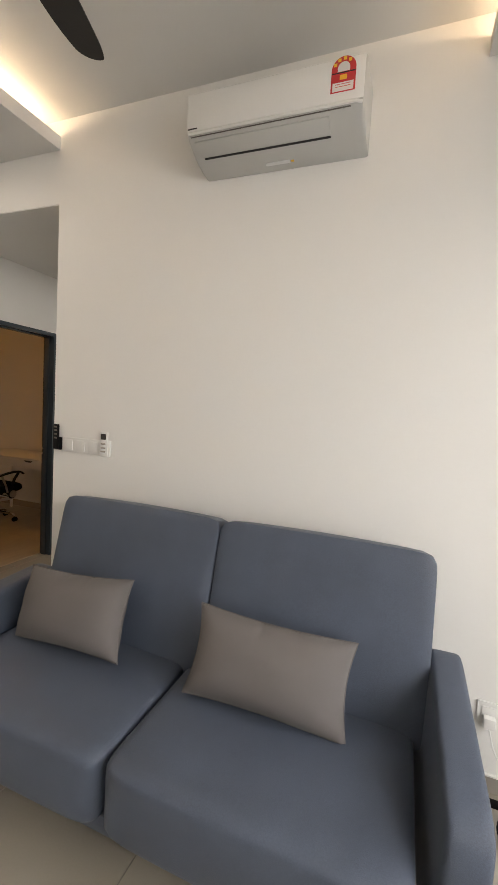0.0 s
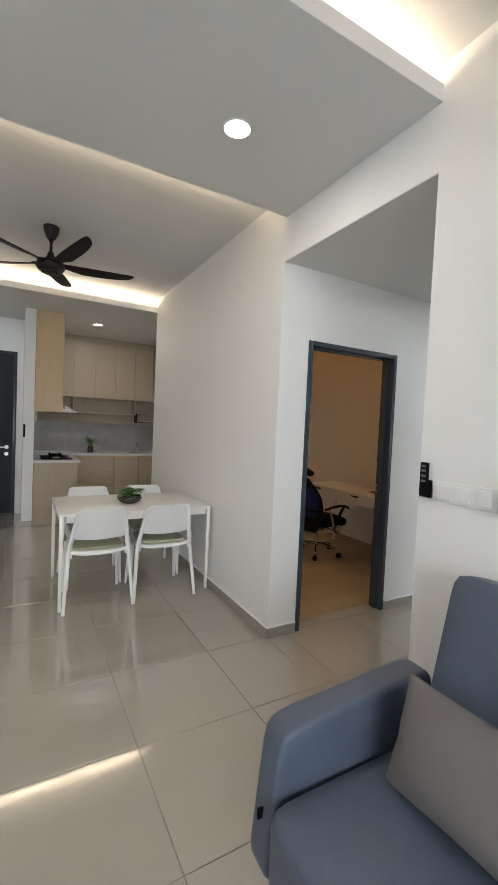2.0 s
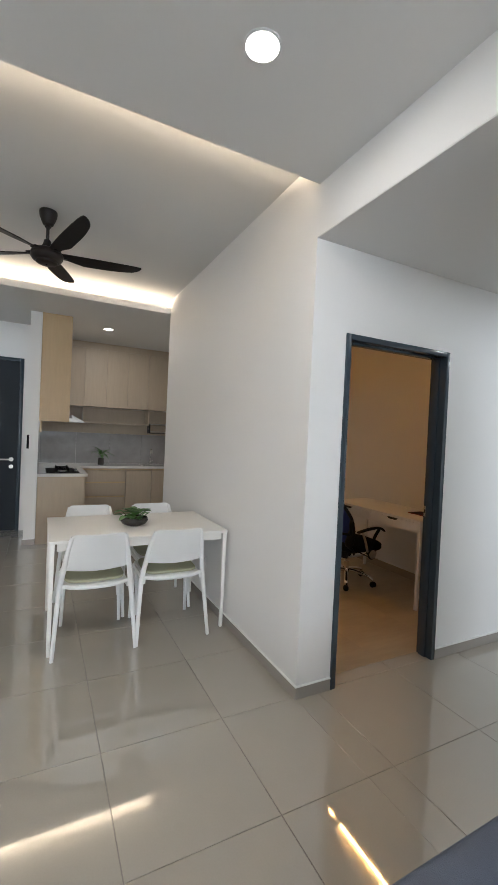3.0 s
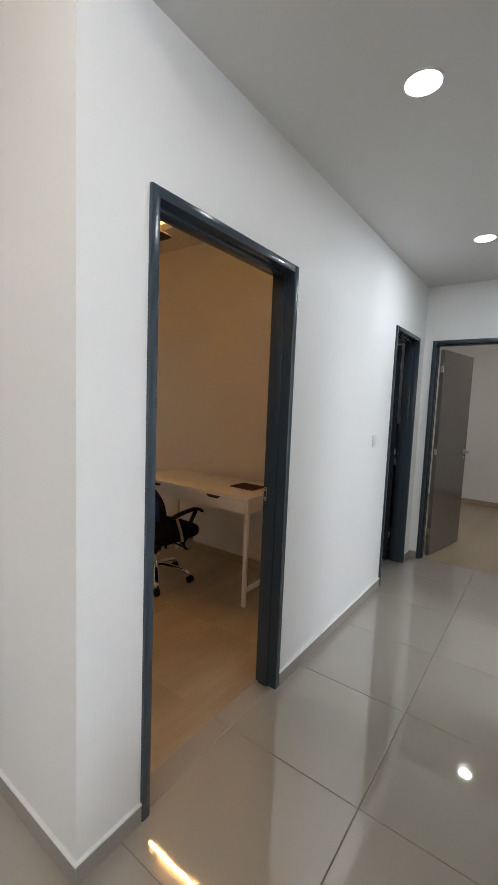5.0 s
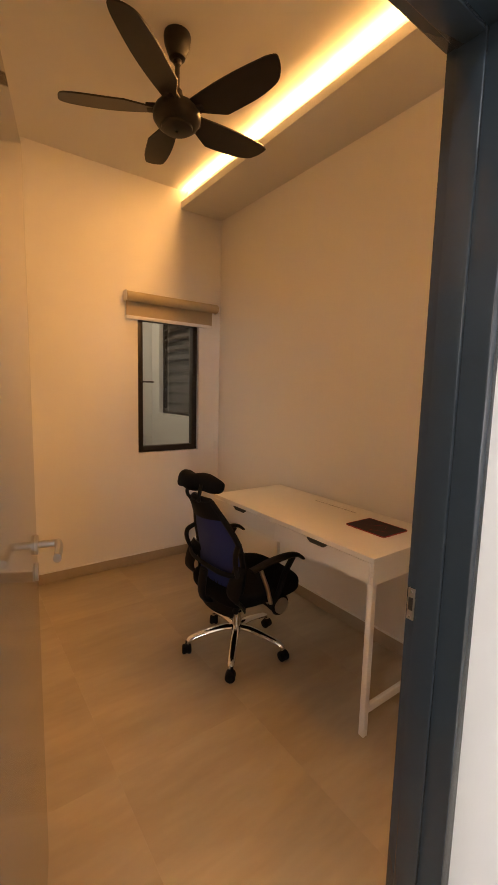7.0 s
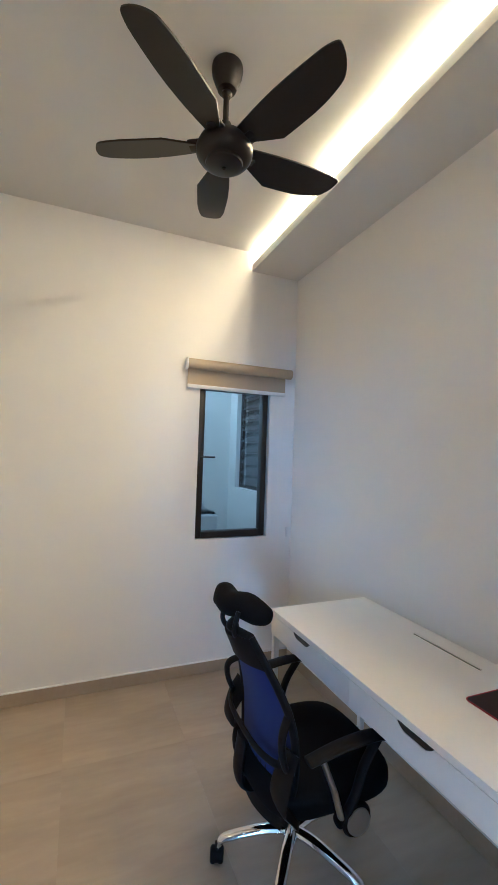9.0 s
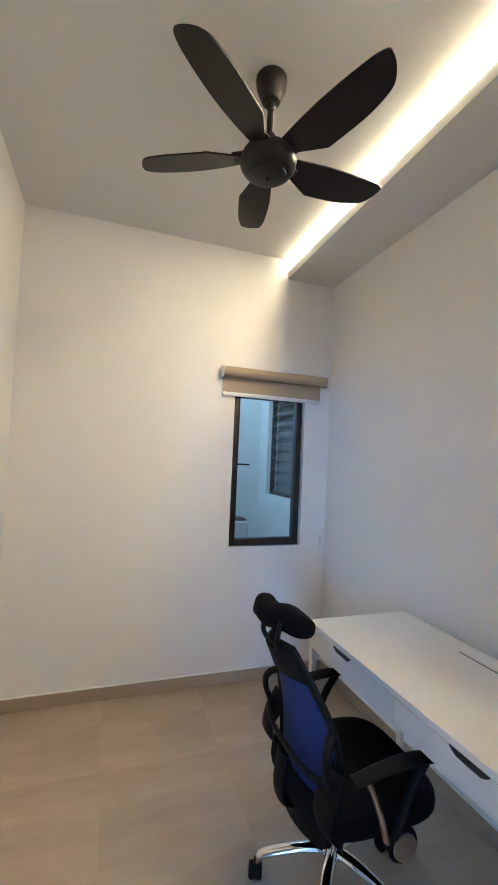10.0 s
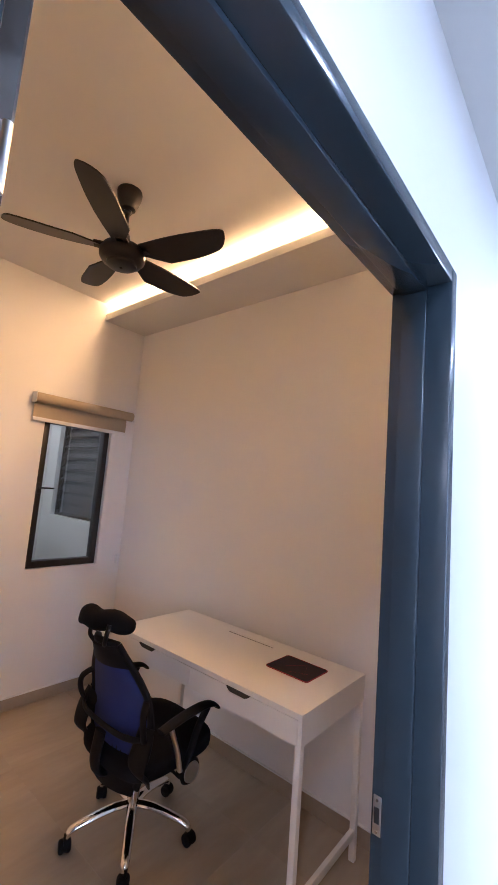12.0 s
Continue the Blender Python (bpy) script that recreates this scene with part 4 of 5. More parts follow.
def bowl_plant():
    t = thing("potted_plant", "green leafy plant in a round dark bowl on the table", "plant", pose(-3.985, 1.565, 0.748) @ Matrix.Diagonal((1.15, 1.15, 0.95, 1.0)))
    part("bowl", lathe([(0.0, 0.0), (0.050, 0.0), (0.078, 0.016), (0.092, 0.042), (0.085, 0.066), (0.080, 0.066), (0.083, 0.044), (0.070, 0.02), (0.0, 0.014)], 36), POT, t)
    part("soil", lathe([(0.0, 0.058), (0.05, 0.056), (0.079, 0.050), (0.079, 0.040), (0.0, 0.040)], 30), SOIL, t)
    rnd = random.Random(3)
    meshes = [leaf_mesh(0.054, 0.054, 0.35), leaf_mesh(0.064, 0.062, 0.5), leaf_mesh(0.046, 0.046, 0.15)]
    for k in range(34):
        a, r = rnd.uniform(0, 360), rnd.uniform(0.005, 0.085)
        z = 0.070 + rnd.uniform(0, 0.060) - 0.20 * r
        tilt = rnd.uniform(-62, -8)
        base = Vector((r * math.cos(radians(a)), r * math.sin(radians(a)), z))
        ob = new("leaf", meshes[k % 3])
        ob.parent = t
        ob.matrix_basis = pose(*base, 0, tilt, a + rnd.uniform(-50, 50))
        if k < 16:
            part("stem", tube([(base.x * 0.3, base.y * 0.3, 0.052), (base.x * 0.8, base.y * 0.8, z * 0.8), tuple(base)], 0.0016, seg=5), LEAFM, t)


bowl_plant()


# ---- kitchen ----
def base_unit(label, m, w, d, drawers):
    """Front faces +x; y runs along the front."""
    t = thing("base_cabinet", label, "cabinet", m, "kitchen base units")
    part("carcass", box(-d, -0.02, 0.0, w, 0.10, 0.848), KWOOD, t)
    part("plinth", box(-d + 0.02, -0.07, 0.0, w, 0.0, 0.10), SKIRT, t)
    hs = [(0.105, 0.40), (0.405, 0.63), (0.635, 0.84)] if drawers else [(0.105, 0.84)]
    for z0, z1 in hs:
        dr = part("drawer_front" if drawers else "door", box(-0.018, 0.0, 0.0025, w - 0.0025, z0, z1 - 0.022, bevel=0.0015, seg=1), KWOOD, t)
        part("grip_rail", box(-0.016, -0.010, 0.004, w - 0.004, z1 - 0.021, z1 - 0.001), KWOOD_B, dr)
    return t


XB = -7.72
for y0, w, dr in ((1.44, 0.10, False), (1.545, 0.62, True), (2.17, 0.42, False), (2.595, 0.44, False)):
    base_unit("light oak kitchen base unit with handleless fronts", pose(XB, y0, 0), w, 0.55, dr)
hu = thing("base_cabinet", "light oak kitchen base unit under the hob with an end panel", "cabinet", group="kitchen base units")
part("carcass", box(X_KIT + 0.02, -6.52, 0.875, 1.42, 0.10, 0.848), KWOOD, hu)
part("plinth", box(X_KIT + 0.02, -6.55, 0.875, 1.37, 0.0, 0.10), SKIRT, hu)
part("end_panel", box(-6.518, -6.50, 0.875, 1.425, 0.0, 0.848, bevel=0.0015, seg=1), KWOOD, hu)
for x0, x1 in ((-7.10, -6.525), (-7.68, -7.105)):
    part("door", box(x0, x1, 1.421, 1.439, 0.105, 0.82, bevel=0.0015, seg=1), KWOOD, hu)
solid("worktop", boxes([(X_KIT, -6.485, 0.872, 1.46, 0.85, 0.885), (X_KIT, XB + 0.02, 1.46, Y_KIT - 0.002, 0.85, 0.885)]), QUARTZ, "white quartz L-shaped kitchen worktop", "worktop")
bs = tagged(new("backsplash"), "grey marble tile backsplash behind the worktop", "backsplash", kind="structure")
for k in range(4):
    part("tile", box(X_KIT + 0.001, X_KIT + 0.010, 0.885 + k * 0.545, 0.885 + k * 0.545 + 0.543, 0.887, 1.404, bevel=0.001, seg=1), MARBLE, bs)
for k in range(3):
    part("tile", box(X_KIT + 0.012 + k * 0.60, X_KIT + 0.012 + k * 0.60 + 0.598, 0.871, 0.880, 0.887, 1.54, bevel=0.001, seg=1), MARBLE, bs)

ys = [0.90, 1.16, 1.50, 1.842, 2.185, 2.53, 2.875]
for a, b in zip(ys, ys[1:]):
    t = thing("wall_cabinet", "light oak kitchen wall cabinet with a plain door", "cabinet", group="kitchen wall units")
    part("carcass", box(X_KIT + 0.002, -7.972, a, b, 1.845, 2.78), KWOOD, t)
    part("door", box(-7.97, -7.952, a + 0.0015, b - 0.0015, 1.838, 2.778, bevel=0.0015, seg=1), KWOOD, t)
solid("cornice_panel", box(X_KIT + 0.002, -7.962, 0.90, 3.04, 2.782, SOFFIT - 0.001), KWOOD, "light oak filler panel over the wall cabinets", "panel")
sh = thing("open_shelf", "light oak open shelf under the wall cabinets", "shelf")
part("back_board", box(X_KIT + 0.012, X_KIT + 0.03, 0.90, 3.04, 1.405, 1.84), KWOOD, sh)
part("shelf_board", box(X_KIT + 0.03, -7.99, 0.90, 2.58, 1.575, 1.597), KWOOD, sh)
for y in (1.50, 2.56):
    part("divider", box(X_KIT + 0.03, -7.99, y, y + 0.02, 1.597, 1.836), KWOOD, sh)
rk = thing("dish_rack", "steel dish rack hung under the wall cabinet", "dish rack")
for x in (-8.0, -8.2):
    for z in (1.47, 1.60):
        part("rail", rod((x, 2.60, z), (x, 3.02, z), 0.008, seg=8), STEEL, rk)
part("drip_tray", box(-8.205, -7.995, 2.605, 3.015, 1.438, 1.450, bevel=0.003), DARK_FILL, rk, "dark drip tray")
for k in range(9):
    part("wire", rod((-8.2, 2.62 + 0.048 * k, 1.47), (-8.0, 2.62 + 0.048 * k, 1.47), 0.004, seg=6), STEEL, rk)
for y in (2.60, 3.02):
    part("hanger", rod((-8.1, y, 1.44), (-8.1, y, 1.84), 0.005, seg=6), STEEL, rk)
    part("end_plate", box(-8.205, -7.995, y - 0.004, y + 0.004, 1.44, 1.61, bevel=0.002), BLACK, rk, "black end plate")

hc2 = thing("hood_cabinet", "tall light oak cabinet boxing in the cooker hood", "cabinet")
part("side_panel", box(-6.52, -6.50, 0.872, 1.215, 1.545, SOFFIT - 0.001, bevel=0.0015, seg=1), KWOOD_B, hc2)
part("wall_filler", box(-6.58, -6.50, 0.872, 0.905, 1.405, 1.544, bevel=0.0015, seg=1), KWOOD_B, hc2)
part("carcass", box(-7.30, -6.522, 0.872, 1.195, 1.60, SOFFIT - 0.001), KWOOD, hc2)
part("door", box(-7.30, -6.524, 1.197, 1.215, 1.60, SOFFIT - 0.003, bevel=0.0015, seg=1), KWOOD, hc2)
ch = thing("cooker_hood", "white slimline cooker hood under its cabinet", "cooker hood")
part("body", box(-7.28, -6.54, 0.885, 1.25, 1.552, 1.598, bevel=0.004), WHITE_PLASTIC, ch)
bm = bmesh.new()
side = [(1.25, 1.550), (1.40, 1.550), (1.40, 1.560), (1.25, 1.640)]
ends = [[bm.verts.new((x, y, z)) for y, z in side] for x in (-7.28, -6.54)]
bm.faces.new(ends[0]), bm.faces.new(ends[1])
for k in range(4):
    bm.faces.new((ends[0][k], ends[0][(k + 1) % 4], ends[1][(k + 1) % 4], ends[1][k]))
part("visor", bm, WHITE_PLASTIC, ch, "white sloping visor")

hb = thing("gas_hob", "black glass two-burner gas hob in the worktop", "hob")
part("glass_top", box(-7.25, -6.60, 0.97, 1.37, 0.885, 0.893, bevel=0.003), BLACK, hb)
for x in (-7.08, -6.77):
    part("burner", lathe([(0.0, 0.893), (0.055, 0.893), (0.055, 0.908), (0.03, 0.916), (0.0, 0.916)], 24, pose(x, 1.17, 0)), STEEL, hb)
    for a in (0, 90):
        part("pan_support", box(-0.11, 0.11, -0.006, 0.006, 0.916, 0.932, bevel=0.002), BLACK, hb, m=pose(x, 1.17, 0, 0, 0, a + 45))
    part("ring", tube([(x + 0.085 * math.cos(a * math.pi / 12), 1.17 + 0.085 * math.sin(a * math.pi / 12), 0.922) for a in range(25)], 0.005, seg=6), BLACK, hb)
    for a in range(4):
        part("grate_foot", rod((x + 0.10 * math.cos(math.pi * (a / 2 + 0.25)), 1.17 + 0.10 * math.sin(math.pi * (a / 2 + 0.25)), 0.893), (x + 0.10 * math.cos(math.pi * (a / 2 + 0.25)), 1.17 + 0.10 * math.sin(math.pi * (a / 2 + 0.25)), 0.945), 0.006, seg=8), BLACK, hb)
    part("knob", rod((x, 1.335, 0.893), (x, 1.335, 0.912), 0.018, seg=20), STEEL, hb)
ta = thing("kitchen_tap", "chrome swan-neck kitchen tap by the sink", "tap")
part("spout", tube(smooth_line([(-8.17, 2.66, 0.885), (-8.17, 2.66, 1.10), (-8.13, 2.66, 1.16), (-8.06, 2.66, 1.14), (-8.04, 2.66, 1.08)], 6), 0.011, seg=10), CHROME, ta)
part("lever", rod((-8.17, 2.66, 0.93), (-8.17, 2.71, 0.96), 0.007), CHROME, ta)
si = thing("sink", "steel inset kitchen sink", "sink")
part("rim", boxes([(-8.10, -7.80, 2.45, 2.465, 0.885, 0.888), (-8.10, -7.80, 2.885, 2.90, 0.885, 0.888), (-8.10, -8.085, 2.465, 2.885, 0.885, 0.888), (-7.815, -7.80, 2.465, 2.885, 0.885, 0.888)]), STEEL, si)
# no hollow: a flat plate carries the basin's shade in its grey
part("basin", box(-8.085, -7.815, 2.465, 2.885, 0.8852, 0.8865), LEAF_GREY, si, "flat grey plate coloured as the shaded steel basin")
jp = thing("potted_plant", "small dark green plant in a glass jar on the worktop", "plant", pose(-7.97, 1.80, 0.885) @ Matrix.Scale(1.15, 4))
part("jar", lathe([(0.0, 0.0), (0.038, 0.0), (0.042, 0.03), (0.036, 0.10), (0.033, 0.10), (0.037, 0.03), (0.0, 0.006)], 24), POT, jp)
long_leaves = [leaf_mesh(0.14, 0.030, 0.7), leaf_mesh(0.17, 0.034, 1.0), leaf_mesh(0.11, 0.028, 0.4)]
rnd = random.Random(11)
for k in range(20):
    a = 360 * k / 20 + rnd.uniform(-14, 14)
    ob = new("leaf", long_leaves[k % 3])
    ob.parent = jp
    ob.matrix_basis = pose(0.012 * math.cos(radians(a)), 0.012 * math.sin(radians(a)), 0.10 + rnd.uniform(0, 0.09), 0, rnd.uniform(-70, -10), a)
part("stem", rod((0, 0, 0.02), (0, 0, 0.20), 0.004, seg=6), LEAFM, jp)
bk = thing("switch_plate", "narrow black wall switch beside the entrance door", "wall switch", pose(-6.52, 0.757, 1.28, 0, 0, 90))
part("plate", box(-0.013, 0.013, -0.010, 0, -0.085, 0.085, bevel=0.003), BLACK, bk)
part("rocker", box(-0.009, 0.009, -0.013, -0.010, -0.06, 0.06, bevel=0.001), BLACK, bk)


# ---- study things ----
def notched_front(a, b, ha, hb_, y0, y1, z0, z1, dip):
    """A drawer front whose top edge dips in a shallow bow between ha and hb_."""
    n = 14
    top = [(hb_ + (ha - hb_) * k / n, z1 - dip * min(1.0, 1.5 * math.sin(math.pi * k / n) ** 0.8)) for k in range(n + 1)]
    line = [(a, z0), (b, z0), (b, z1), *top, (a, z1)]
    bm = bmesh.new()
    near, far = ([bm.verts.new((x, y, z)) for x, z in line] for y in (y0, y1))
    bm.faces.new(near), bm.faces.new(far)
    for k in range(len(line)):
        j = (k + 1) % len(line)
        bm.faces.new((near[k], near[j], far[j], far[k]))
    return bm


def desk():
    t = thing("desk", "white desk with two drawers against the wall", "desk")
    x0, x1, y0, y1, h = -4.53, -3.29, 3.891, 4.441, 0.793
    sx0, sx1, sy0, sy1 = -4.087, -3.765, 4.343, 4.357
    part("desktop", boxes([(x0, x1, y0, sy0, h - 0.022, h), (x0, x1, sy1, y1, h - 0.022, h), (x0, sx0, sy0, sy1, h - 0.022, h), (sx1, x1, sy0, sy1, h - 0.022, h)]), WHITE, t)
    # slot is filled nearly flush, its shade given by the dark colour
    part("cable_slot", box(sx0, sx1, sy0, sy1, h - 0.022, h - 0.004), DARK_FILL, t, "dark filler coloured as the shade in the cable slot")
    part("side_panel", box(x0 + 0.001, x0 + 0.018, y0 + 0.003, y1 - 0.002, h - 0.115, h - 0.022), WHITE, t)
    part("side_panel", box(x1 - 0.018, x1 - 0.001, y0 + 0.003, y1 - 0.002, h - 0.115, h - 0.022), WHITE, t)
    part("back_panel", box(x0 + 0.018, x1 - 0.018, y1 - 0.02, y1 - 0.002, h - 0.115, h - 0.022), WHITE, t)
    part("bottom_panel", box(x0 + 0.018, x1 - 0.018, y0 + 0.02, y1 - 0.02, h - 0.115, h - 0.105), WHITE, t)
    xm = (x0 + x1) / 2
    for a, b, ha, hb_ in ((x0 + 0.0185, xm - 0.0007, -4.315, -4.174), (xm + 0.0007, x1 - 0.0185, -3.684, -3.543)):
        d = part("drawer_front", notched_front(a, b, ha, hb_, y0, y0 + 0.018, h - 0.113, h - 0.0245, 0.020), WHITE, t)
        # dark strip behind the notch paints the shade of the grip
        part("grip", box(ha, hb_, y0 + 0.003, y0 + 0.0175, h - 0.052, h - 0.0275), DARK_FILL, d, "dark strip for the shade in the finger recess")
    for x in (x0 + 0.017, x1 - 0.017):
        for y in (y0 + 0.019, y1 - 0.019):
            part("leg", box(x - 0.014, x + 0.014, y - 0.014, y + 0.014, 0.0, h - 0.115, bevel=0.004), WHITE, t)
        part("stretcher", box(x - 0.010, x + 0.010, y0 + 0.033, y1 - 0.033, 0.10, 0.135, bevel=0.003), WHITE, t)


desk()
mm = thing("mouse_mat", "black mouse mat with a red stitched edge on the desk", "mouse mat", pose(-3.537, 4.227, 0.793, 0, 0, -1))


def round_outline(hx, hy, rad, z):
    pts = []
    for cx, cy, start in ((hx - rad, hy - rad, 0), (rad - hx, hy - rad, 90), (rad - hx, rad - hy, 180), (hx - rad, rad - hy, 270)):
        pts += [(cx + rad * math.cos(radians(start + 18 * k)), cy + rad * math.sin(radians(start + 18 * k)), z) for k in range(6)]
    return pts


pad = bmesh.new()
low, high = ([pad.verts.new(p) for p in round_outline(0.116, 0.094, 0.016, z)] for z in (0.0, 0.004))
pad.faces.new(low), pad.faces.new(high)
for k in range(len(low)):
    j = (k + 1) % len(low)
    pad.faces.new((low[k], low[j], high[j], high[k]))
part("pad", pad, MAT_BLACK, mm)
rim = round_outline(0.116, 0.094, 0.016, 0.003)
part("edge", tube(rim + rim[:1], 0.0024, seg=6), RED_STITCH, mm, "red stitched edge")
for p in (((-0.05, -0.02), (0.02, 0.06)), ((0.02, 0.06), (0.05, 0.0)), ((0.0, -0.06), (0.08, -0.02))):
    part("print_line", tube([(p[0][0], p[0][1], 0.0041), (p[1][0], p[1][1], 0.0041)], 0.0005, seg=4), RED_STITCH, mm)


def office_chair():
    """Faces +y; origin on the floor under the column."""
    t = thing("office_chair", "black office chair with a blue mesh back and headrest", "chair", pose(-4.115, 3.802, 0, 0, 0, 0))
    for k in range(5):
        a = radians(-40 + 72 * k)
        ca, sa = math.cos(a), math.sin(a)
        leg = part("base_leg", tube(smooth_line([(0.0, 0.0, 0.128), (0.09 * ca, 0.09 * sa, 0.128), (0.20 * ca, 0.20 * sa, 0.105), (0.262 * ca, 0.262 * sa, 0.085), (0.275 * ca, 0.275 * sa, 0.062)], 5), 0.021, 0.015, 12,
             taper=lambda s: 1.15 - 0.35 * s), CHROME, t, "polished chrome leg")
        wheel = [(0.0, -0.011), (0.020, -0.011), (0.026, -0.007), (0.027, 0.0), (0.026, 0.007), (0.020, 0.011), (0.0, 0.011)]
        c = part("castor", add_lathe(lathe(wheel, 24, pose(-0.014, 0, 0.027, 0, 90)), wheel, 24, pose(0.014, 0, 0.027, 0, 90)), BLACK, t,
                 m=pose(0.280 * ca, 0.280 * sa, 0, 0, 0, math.degrees(a) + 60 * (k % 2)))
        part("castor_hood", add_rod(rod((-0.008, 0, 0.030), (0.008, 0, 0.030), 0.026, seg=20), (0, 0.006, 0.045), (0, 0.006, 0.078), 0.008), BLACK, c)
    part("column", add_rod(rod((0, 0, 0.10), (0, 0, 0.22), 0.027, seg=24), (0, 0, 0.22), (0, 0, 0.335), 0.016, seg=20), CHROME, t)
    part("mechanism", box(-0.09, 0.09, -0.14, 0.12, 0.318, 0.358, bevel=0.012), BLACK, t)
    part("height_lever", add_tube(bmesh.new(), [(0.06, 0.04, 0.335), (0.20, 0.05, 0.33), (0.245, 0.05, 0.325)], 0.006, seg=8), BLACK, t)
    part("seat", cushion_shape(0.50, 0.50, 0.100, 0.010, 12, 4), BLACK_FABRIC, t, m=pose(0.005, 0.050, 0.405))

    # back: a bowed frame that narrows to the headrest post, the mesh stretched in it
    def centre(v):
        return Vector((0, -0.165 - 0.10 * v + 0.05 * math.sin(math.pi * v), 0.36 + 0.54 * v))

    def half(v):
        return 0.183 + 0.040 * math.sin(math.pi * min(1, v * 1.1)) - 0.100 * max(0, (v - 0.62) / 0.38) ** 1.3

    def back_f(u, v):
        c = centre(v)
        s = 2 * u - 1
        return Vector((s * half(v) * 0.97, c.y + 0.045 * s * s - 0.01, c.z))

    part("back_mesh", sheet(lambda u, v: back_f(u, 0.16 + 0.70 * v), 16, 16, 0.004), BLUE_MESH, t, "blue mesh back")
    part("lower_panel", sheet(lambda u, v: back_f(u, -0.12 + 0.31 * v) - Vector((0, 0.004, 0)), 14, 8, 0.014), BLACK, t)
    part("upper_panel", sheet(lambda u, v: back_f(u, 0.84 + 0.16 * v) - Vector((0, 0.004, 0)), 10, 6, 0.014), BLACK, t)
    for s in (-1, 1):
        pts = [Vector((s * half(v), centre(v).y + 0.035, centre(v).z)) for v in [k / 20 for k in range(-1, 21)]]
        part("back_frame", tube(pts, 0.019, 0.013, 10, up=(0, 1, 0)), BLACK, t)
    c1 = centre(1.0)
    part("frame_bar", tube(smooth_line([(-half(1.0), c1.y + 0.035, c1.z), (0, c1.y - 0.008, c1.z + 0.012), (half(1.0), c1.y + 0.035, c1.z)], 6), 0.017, 0.015, 10), BLACK, t)
    part("lumbar_bar", tube(smooth_line([(-0.226, -0.165, 0.556), (-0.195, -0.192, 0.552), (-0.10, -0.214, 0.550), (0.10, -0.214, 0.550), (0.195, -0.192, 0.552), (0.226, -0.165, 0.556)], 6), 0.008, 0.013, 10), BLACK, t)
    for s in (-1, 1):
        part("lumbar_wing", tube(smooth_line([(s * 0.208, -0.120, 0.515), (s * 0.234, -0.160, 0.545), (s * 0.252, -0.186, 0.605), (s * 0.244, -0.184, 0.660), (s * 0.205, -0.140, 0.700)], 6), 0.011, 0.017, 10, up=(1, 0, 0)), BLACK, t)
    for s in (-1, 1):
        part("side_bracket", tube(smooth_line([(s * 0.212, -0.135, 0.585), (s * 0.226, -0.172, 0.510), (s * 0.222, -0.180, 0.440), (s * 0.212, -0.120, 0.395), (s * 0.16, -0.05, 0.385)], 6), 0.055, 0.011, 10, up=(0, 1, 0)), BLACK, t)
    part("back_spine", tube(smooth_line([(0, -0.05, 0.335), (0, -0.19, 0.342), (0, -0.228, 0.40), (0, -0.215, 0.52)], 6), 0.036, 0.014, 12, up=(0, 1, 0.2)), BLACK, t)

    # headrest: two lobes on a forked stem
    bm = cushion_shape(0.315, 0.085, 0.098, 0.004, 12, 3)
    for v in bm.verts:
        k = v.co.x / 0.1375
        v.co.y += 0.045 * k * k
        v.co.z += 0.012 * (math.cos(2 * math.pi * k) * -0.5 + 0.5)
        v.co.z *= 0.86 + 0.14 * abs(k)
    part("headrest", bm, BLACK_FABRIC, t, m=pose(-0.052, -0.255, 0.976, -14, 0, 14))
    for s in (-1, 1):
        part("headrest_fork", tube(smooth_line([(s * 0.03, -0.265, 0.885), (s * 0.062, -0.285, 0.925), (s * 0.058, -0.27, 0.985)], 6), 0.009, 0.011, 8, up=(1, 0, 0)), BLACK, t)
    part("headrest_bar", tube([(-0.04, -0.268, 0.89), (0.04, -0.268, 0.89)], 0.011, seg=8), BLACK, t)

    for s in (-1, 1):
        pad = smooth_line([(s * 0.268, -0.075, 0.578), (s * 0.272, 0.04, 0.602), (s * 0.274, 0.15, 0.612), (s * 0.276, 0.215, 0.604), (s * 0.276, 0.262, 0.572)], 6)
        arm = part("armrest", tube(pad, 0.030, 0.012, 12, taper=lambda q: 0.55 + 0.45 * math.sin(math.pi * min(1, 0.15 + 0.85 * q)) ** 0.5 if q < 0.98 else 0.4), BLACK, t, m=pose(0, -0.03, 0))
        part("arm_strut", tube(smooth_line([(s * 0.274, 0.19, 0.600), (s * 0.274, 0.135, 0.520), (s * 0.270, 0.10, 0.42), (s * 0.255, 0.06, 0.35)], 6), 0.014, 0.018, 10, up=(1, 0, 0)), BLACK, arm)
        part("arm_post", tube([(s * 0.278, -0.03, 0.588), (s * 0.278, 0.02, 0.47), (s * 0.272, 0.05, 0.38)], 0.010, 0.014, 10, up=(1, 0, 0)), STEEL, arm, "grey metal post")
        part("adjuster", lathe([(0.0, 0.0), (0.050, 0.0), (0.056, 0.006), (0.050, 0.014), (0.0, 0.016)], 28, pose(s * 0.262, 0.115, 0.352, 0, 90 * s)), BLACK, arm)
        part("adjuster_cap", lathe([(0.0, 0.0), (0.043, 0.0), (0.042, 0.005), (0.0, 0.006)], 28, pose(s * 0.2785, 0.115, 0.352, 0, 90 * s)), STEEL, arm, "pale grey adjuster cap")
    return t


office_chair()


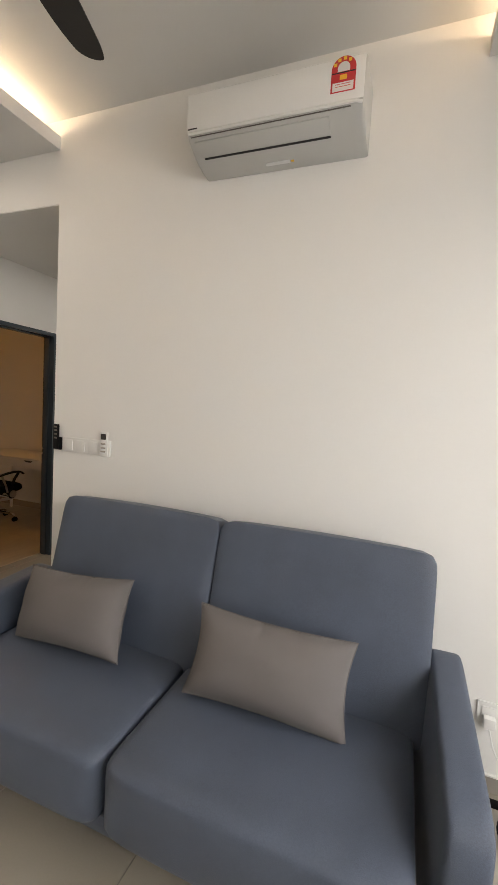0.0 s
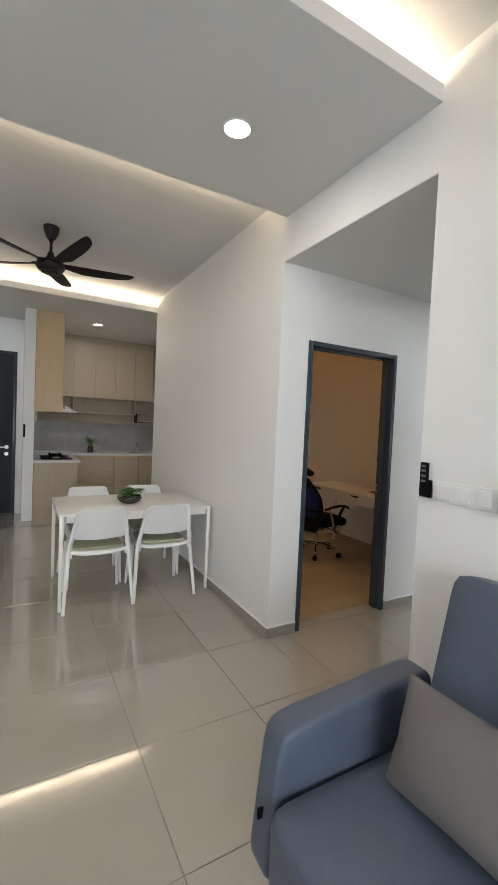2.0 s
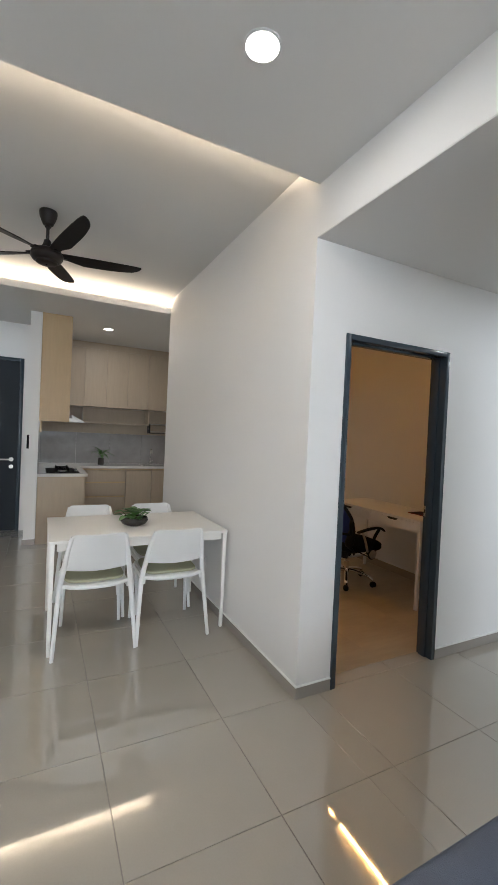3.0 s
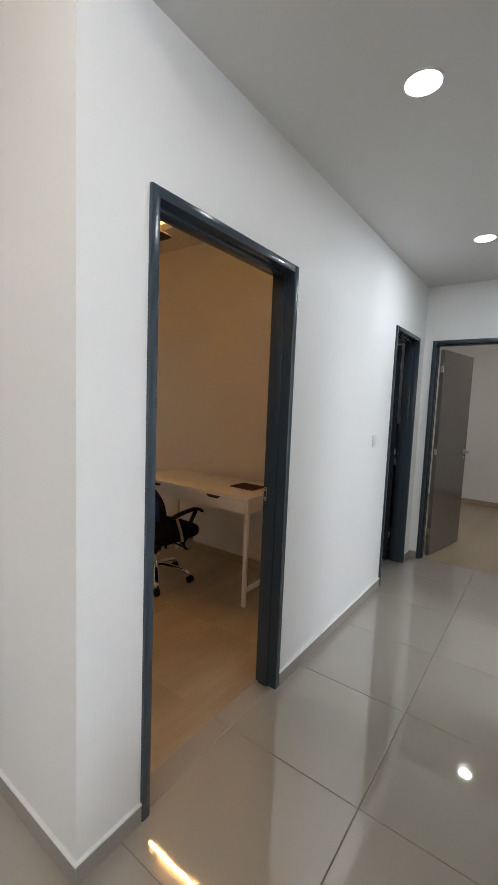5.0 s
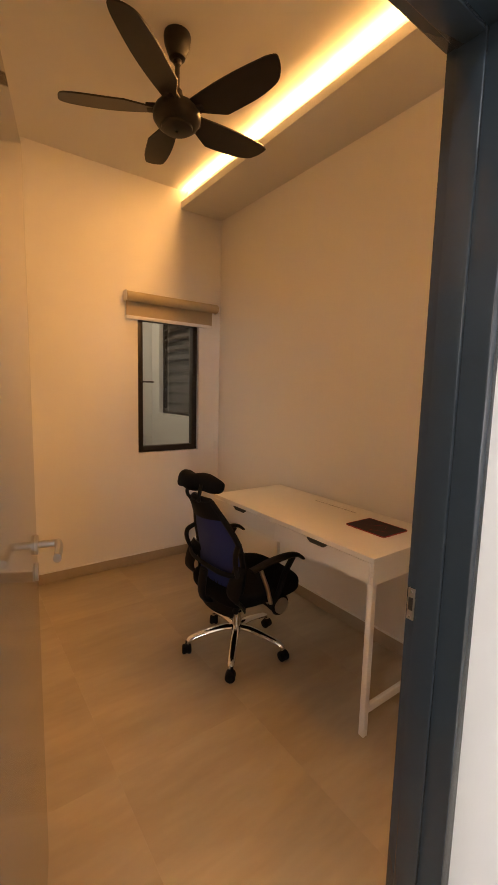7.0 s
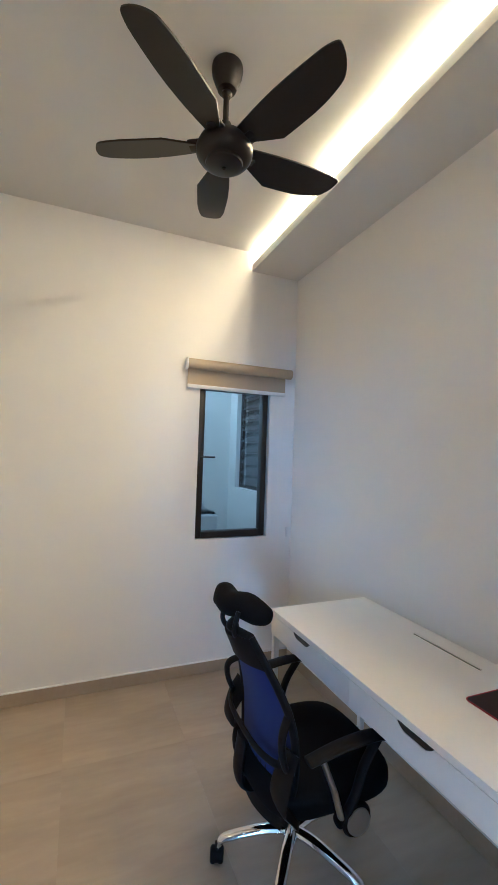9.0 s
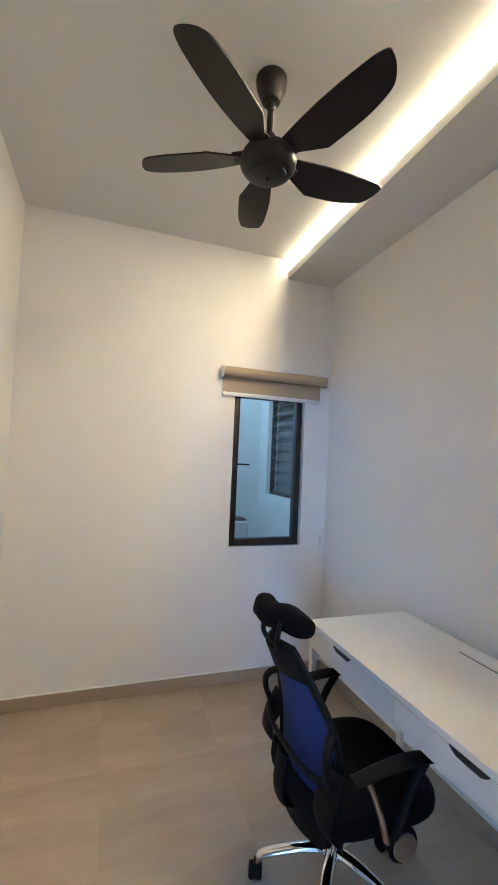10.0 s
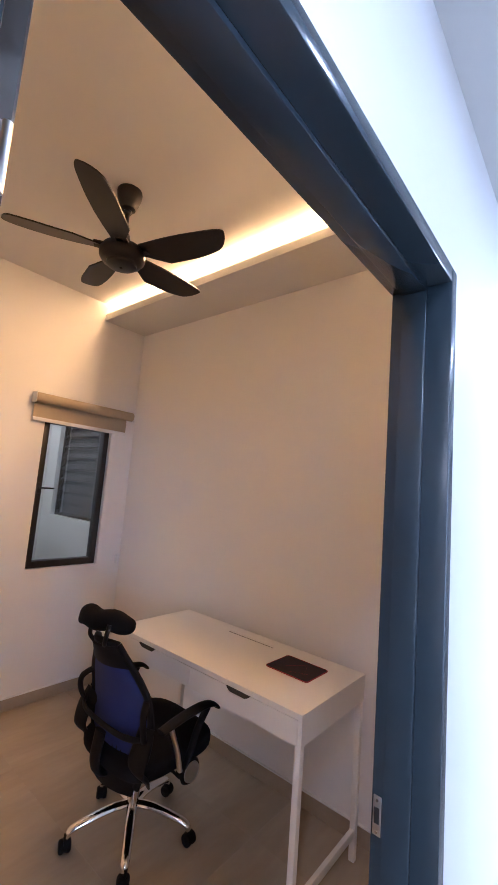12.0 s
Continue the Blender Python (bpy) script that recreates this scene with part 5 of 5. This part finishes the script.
# bathroom fittings seen past its door
mc = thing("mirror_cabinet", "pale grey bathroom wall cabinet", "cabinet")
part("body", box(-3.55, -2.82, 5.86, 5.998, 1.30, 2.10, bevel=0.004), LEAF_GREY, mc)
part("door", box(-3.18, -2.822, 5.842, 5.858, 1.302, 2.098, bevel=0.002), MACHINE, mc, "pale grey door")
part("door", box(-3.548, -3.185, 5.842, 5.858, 1.302, 2.098, bevel=0.002), MACHINE, mc, "pale grey door")
vt = thing("vanity_top", "pale stone bathroom ledge with a dark front", "vanity")
part("top", box(-3.55, -2.80, 5.62, 5.998, 0.92, 0.95, bevel=0.004), QUARTZ, vt)
part("front", box(-3.55, -2.80, 5.66, 5.998, 0.30, 0.92), POT, vt)

# ---- floors ----
gr = structure("floor_bed", box(-9.2, X_RIGHT + 0.15, Y_BACK - 0.12, Y_END + 0.06, -0.12, -0.004), GROUT, "grout bed under the floor tiles")
fl = tagged(new("floor"), "polished greige porcelain floor tiles", "floor", kind="structure")
structure("floor_study_bed", box(X_WIN, XL - 0.115, YS, Y_DESK, -0.0038, -0.0022), OAK, "beige bed under the study floor tiles")
fs = tagged(new("floor_study"), "beige wood-look matt porcelain study floor tiles", "floor", kind="structure")


def slab(w, d, h=0.004, bevel=0.0015):
    me = bpy.data.meshes.new("tile")
    a, b = w / 2, d / 2
    vs = [(-a, -b, -h), (a, -b, -h), (a, b, -h), (-a, b, -h), (-a, -b, -bevel), (a, -b, -bevel), (a, b, -bevel), (-a, b, -bevel),
          (-a + bevel, -b + bevel, 0), (a - bevel, -b + bevel, 0), (a - bevel, b - bevel, 0), (-a + bevel, b - bevel, 0)]
    fsx = [(0, 1, 5, 4), (1, 2, 6, 5), (2, 3, 7, 6), (3, 0, 4, 7), (4, 5, 9, 8), (5, 6, 10, 9), (6, 7, 11, 10), (7, 4, 8, 11), (8, 9, 10, 11)]
    me.from_pydata(vs, [], fsx)
    return me


def lay(parent, name, x0, x1, y0, y1, w, d, ox, oy, gap, material, stagger=0.0):
    """Pieces of w by d on a grid through (ox, oy), cut at the edges of the field; alike pieces share one mesh."""
    made = {}
    j0, j1 = math.floor((y0 - oy) / d), math.ceil((y1 - oy) / d)
    for j in range(j0, j1):
        sx = ox + (stagger * (j % 3))
        for i in range(math.floor((x0 - sx) / w), math.ceil((x1 - sx) / w)):
            a0, a1 = max(x0, sx + i * w + gap / 2), min(x1, sx + (i + 1) * w - gap / 2)
            b0, b1 = max(y0, oy + j * d + gap / 2), min(y1, oy + (j + 1) * d - gap / 2)
            if a1 - a0 < 0.01 or b1 - b0 < 0.01:
                continue
            key = (round(a1 - a0, 4), round(b1 - b0, 4))
            if key not in made:
                made[key] = slab(*key, bevel=0.0002 if material is OAK else 0.0015)
                made[key].materials.append(material)
            ob = new(name, made[key])
            ob.parent = parent
            ob.matrix_basis = pose((a0 + a1) / 2, (b0 + b1) / 2, 0)


lay(fl, "tile", X_ENTRY - 0.1, X_RIGHT, Y_BACK, YW, TILE, TILE, TX, TY, 0.003, PORCELAIN)
lay(fl, "tile", X_KIT, X_WINB, YW, Y_KIT, TILE, TILE, TX, TY, 0.003, PORCELAIN)
lay(fl, "tile", XL + 0.0 - 0.115, XR, YW, Y_END + 0.06, TILE, TILE, TX, TY, 0.003, PORCELAIN)
lay(fs, "tile", X_WIN, XL - 0.115, YS, Y_DESK, 1.20, 0.60, -4.90, 2.99, 0.0003, OAK)
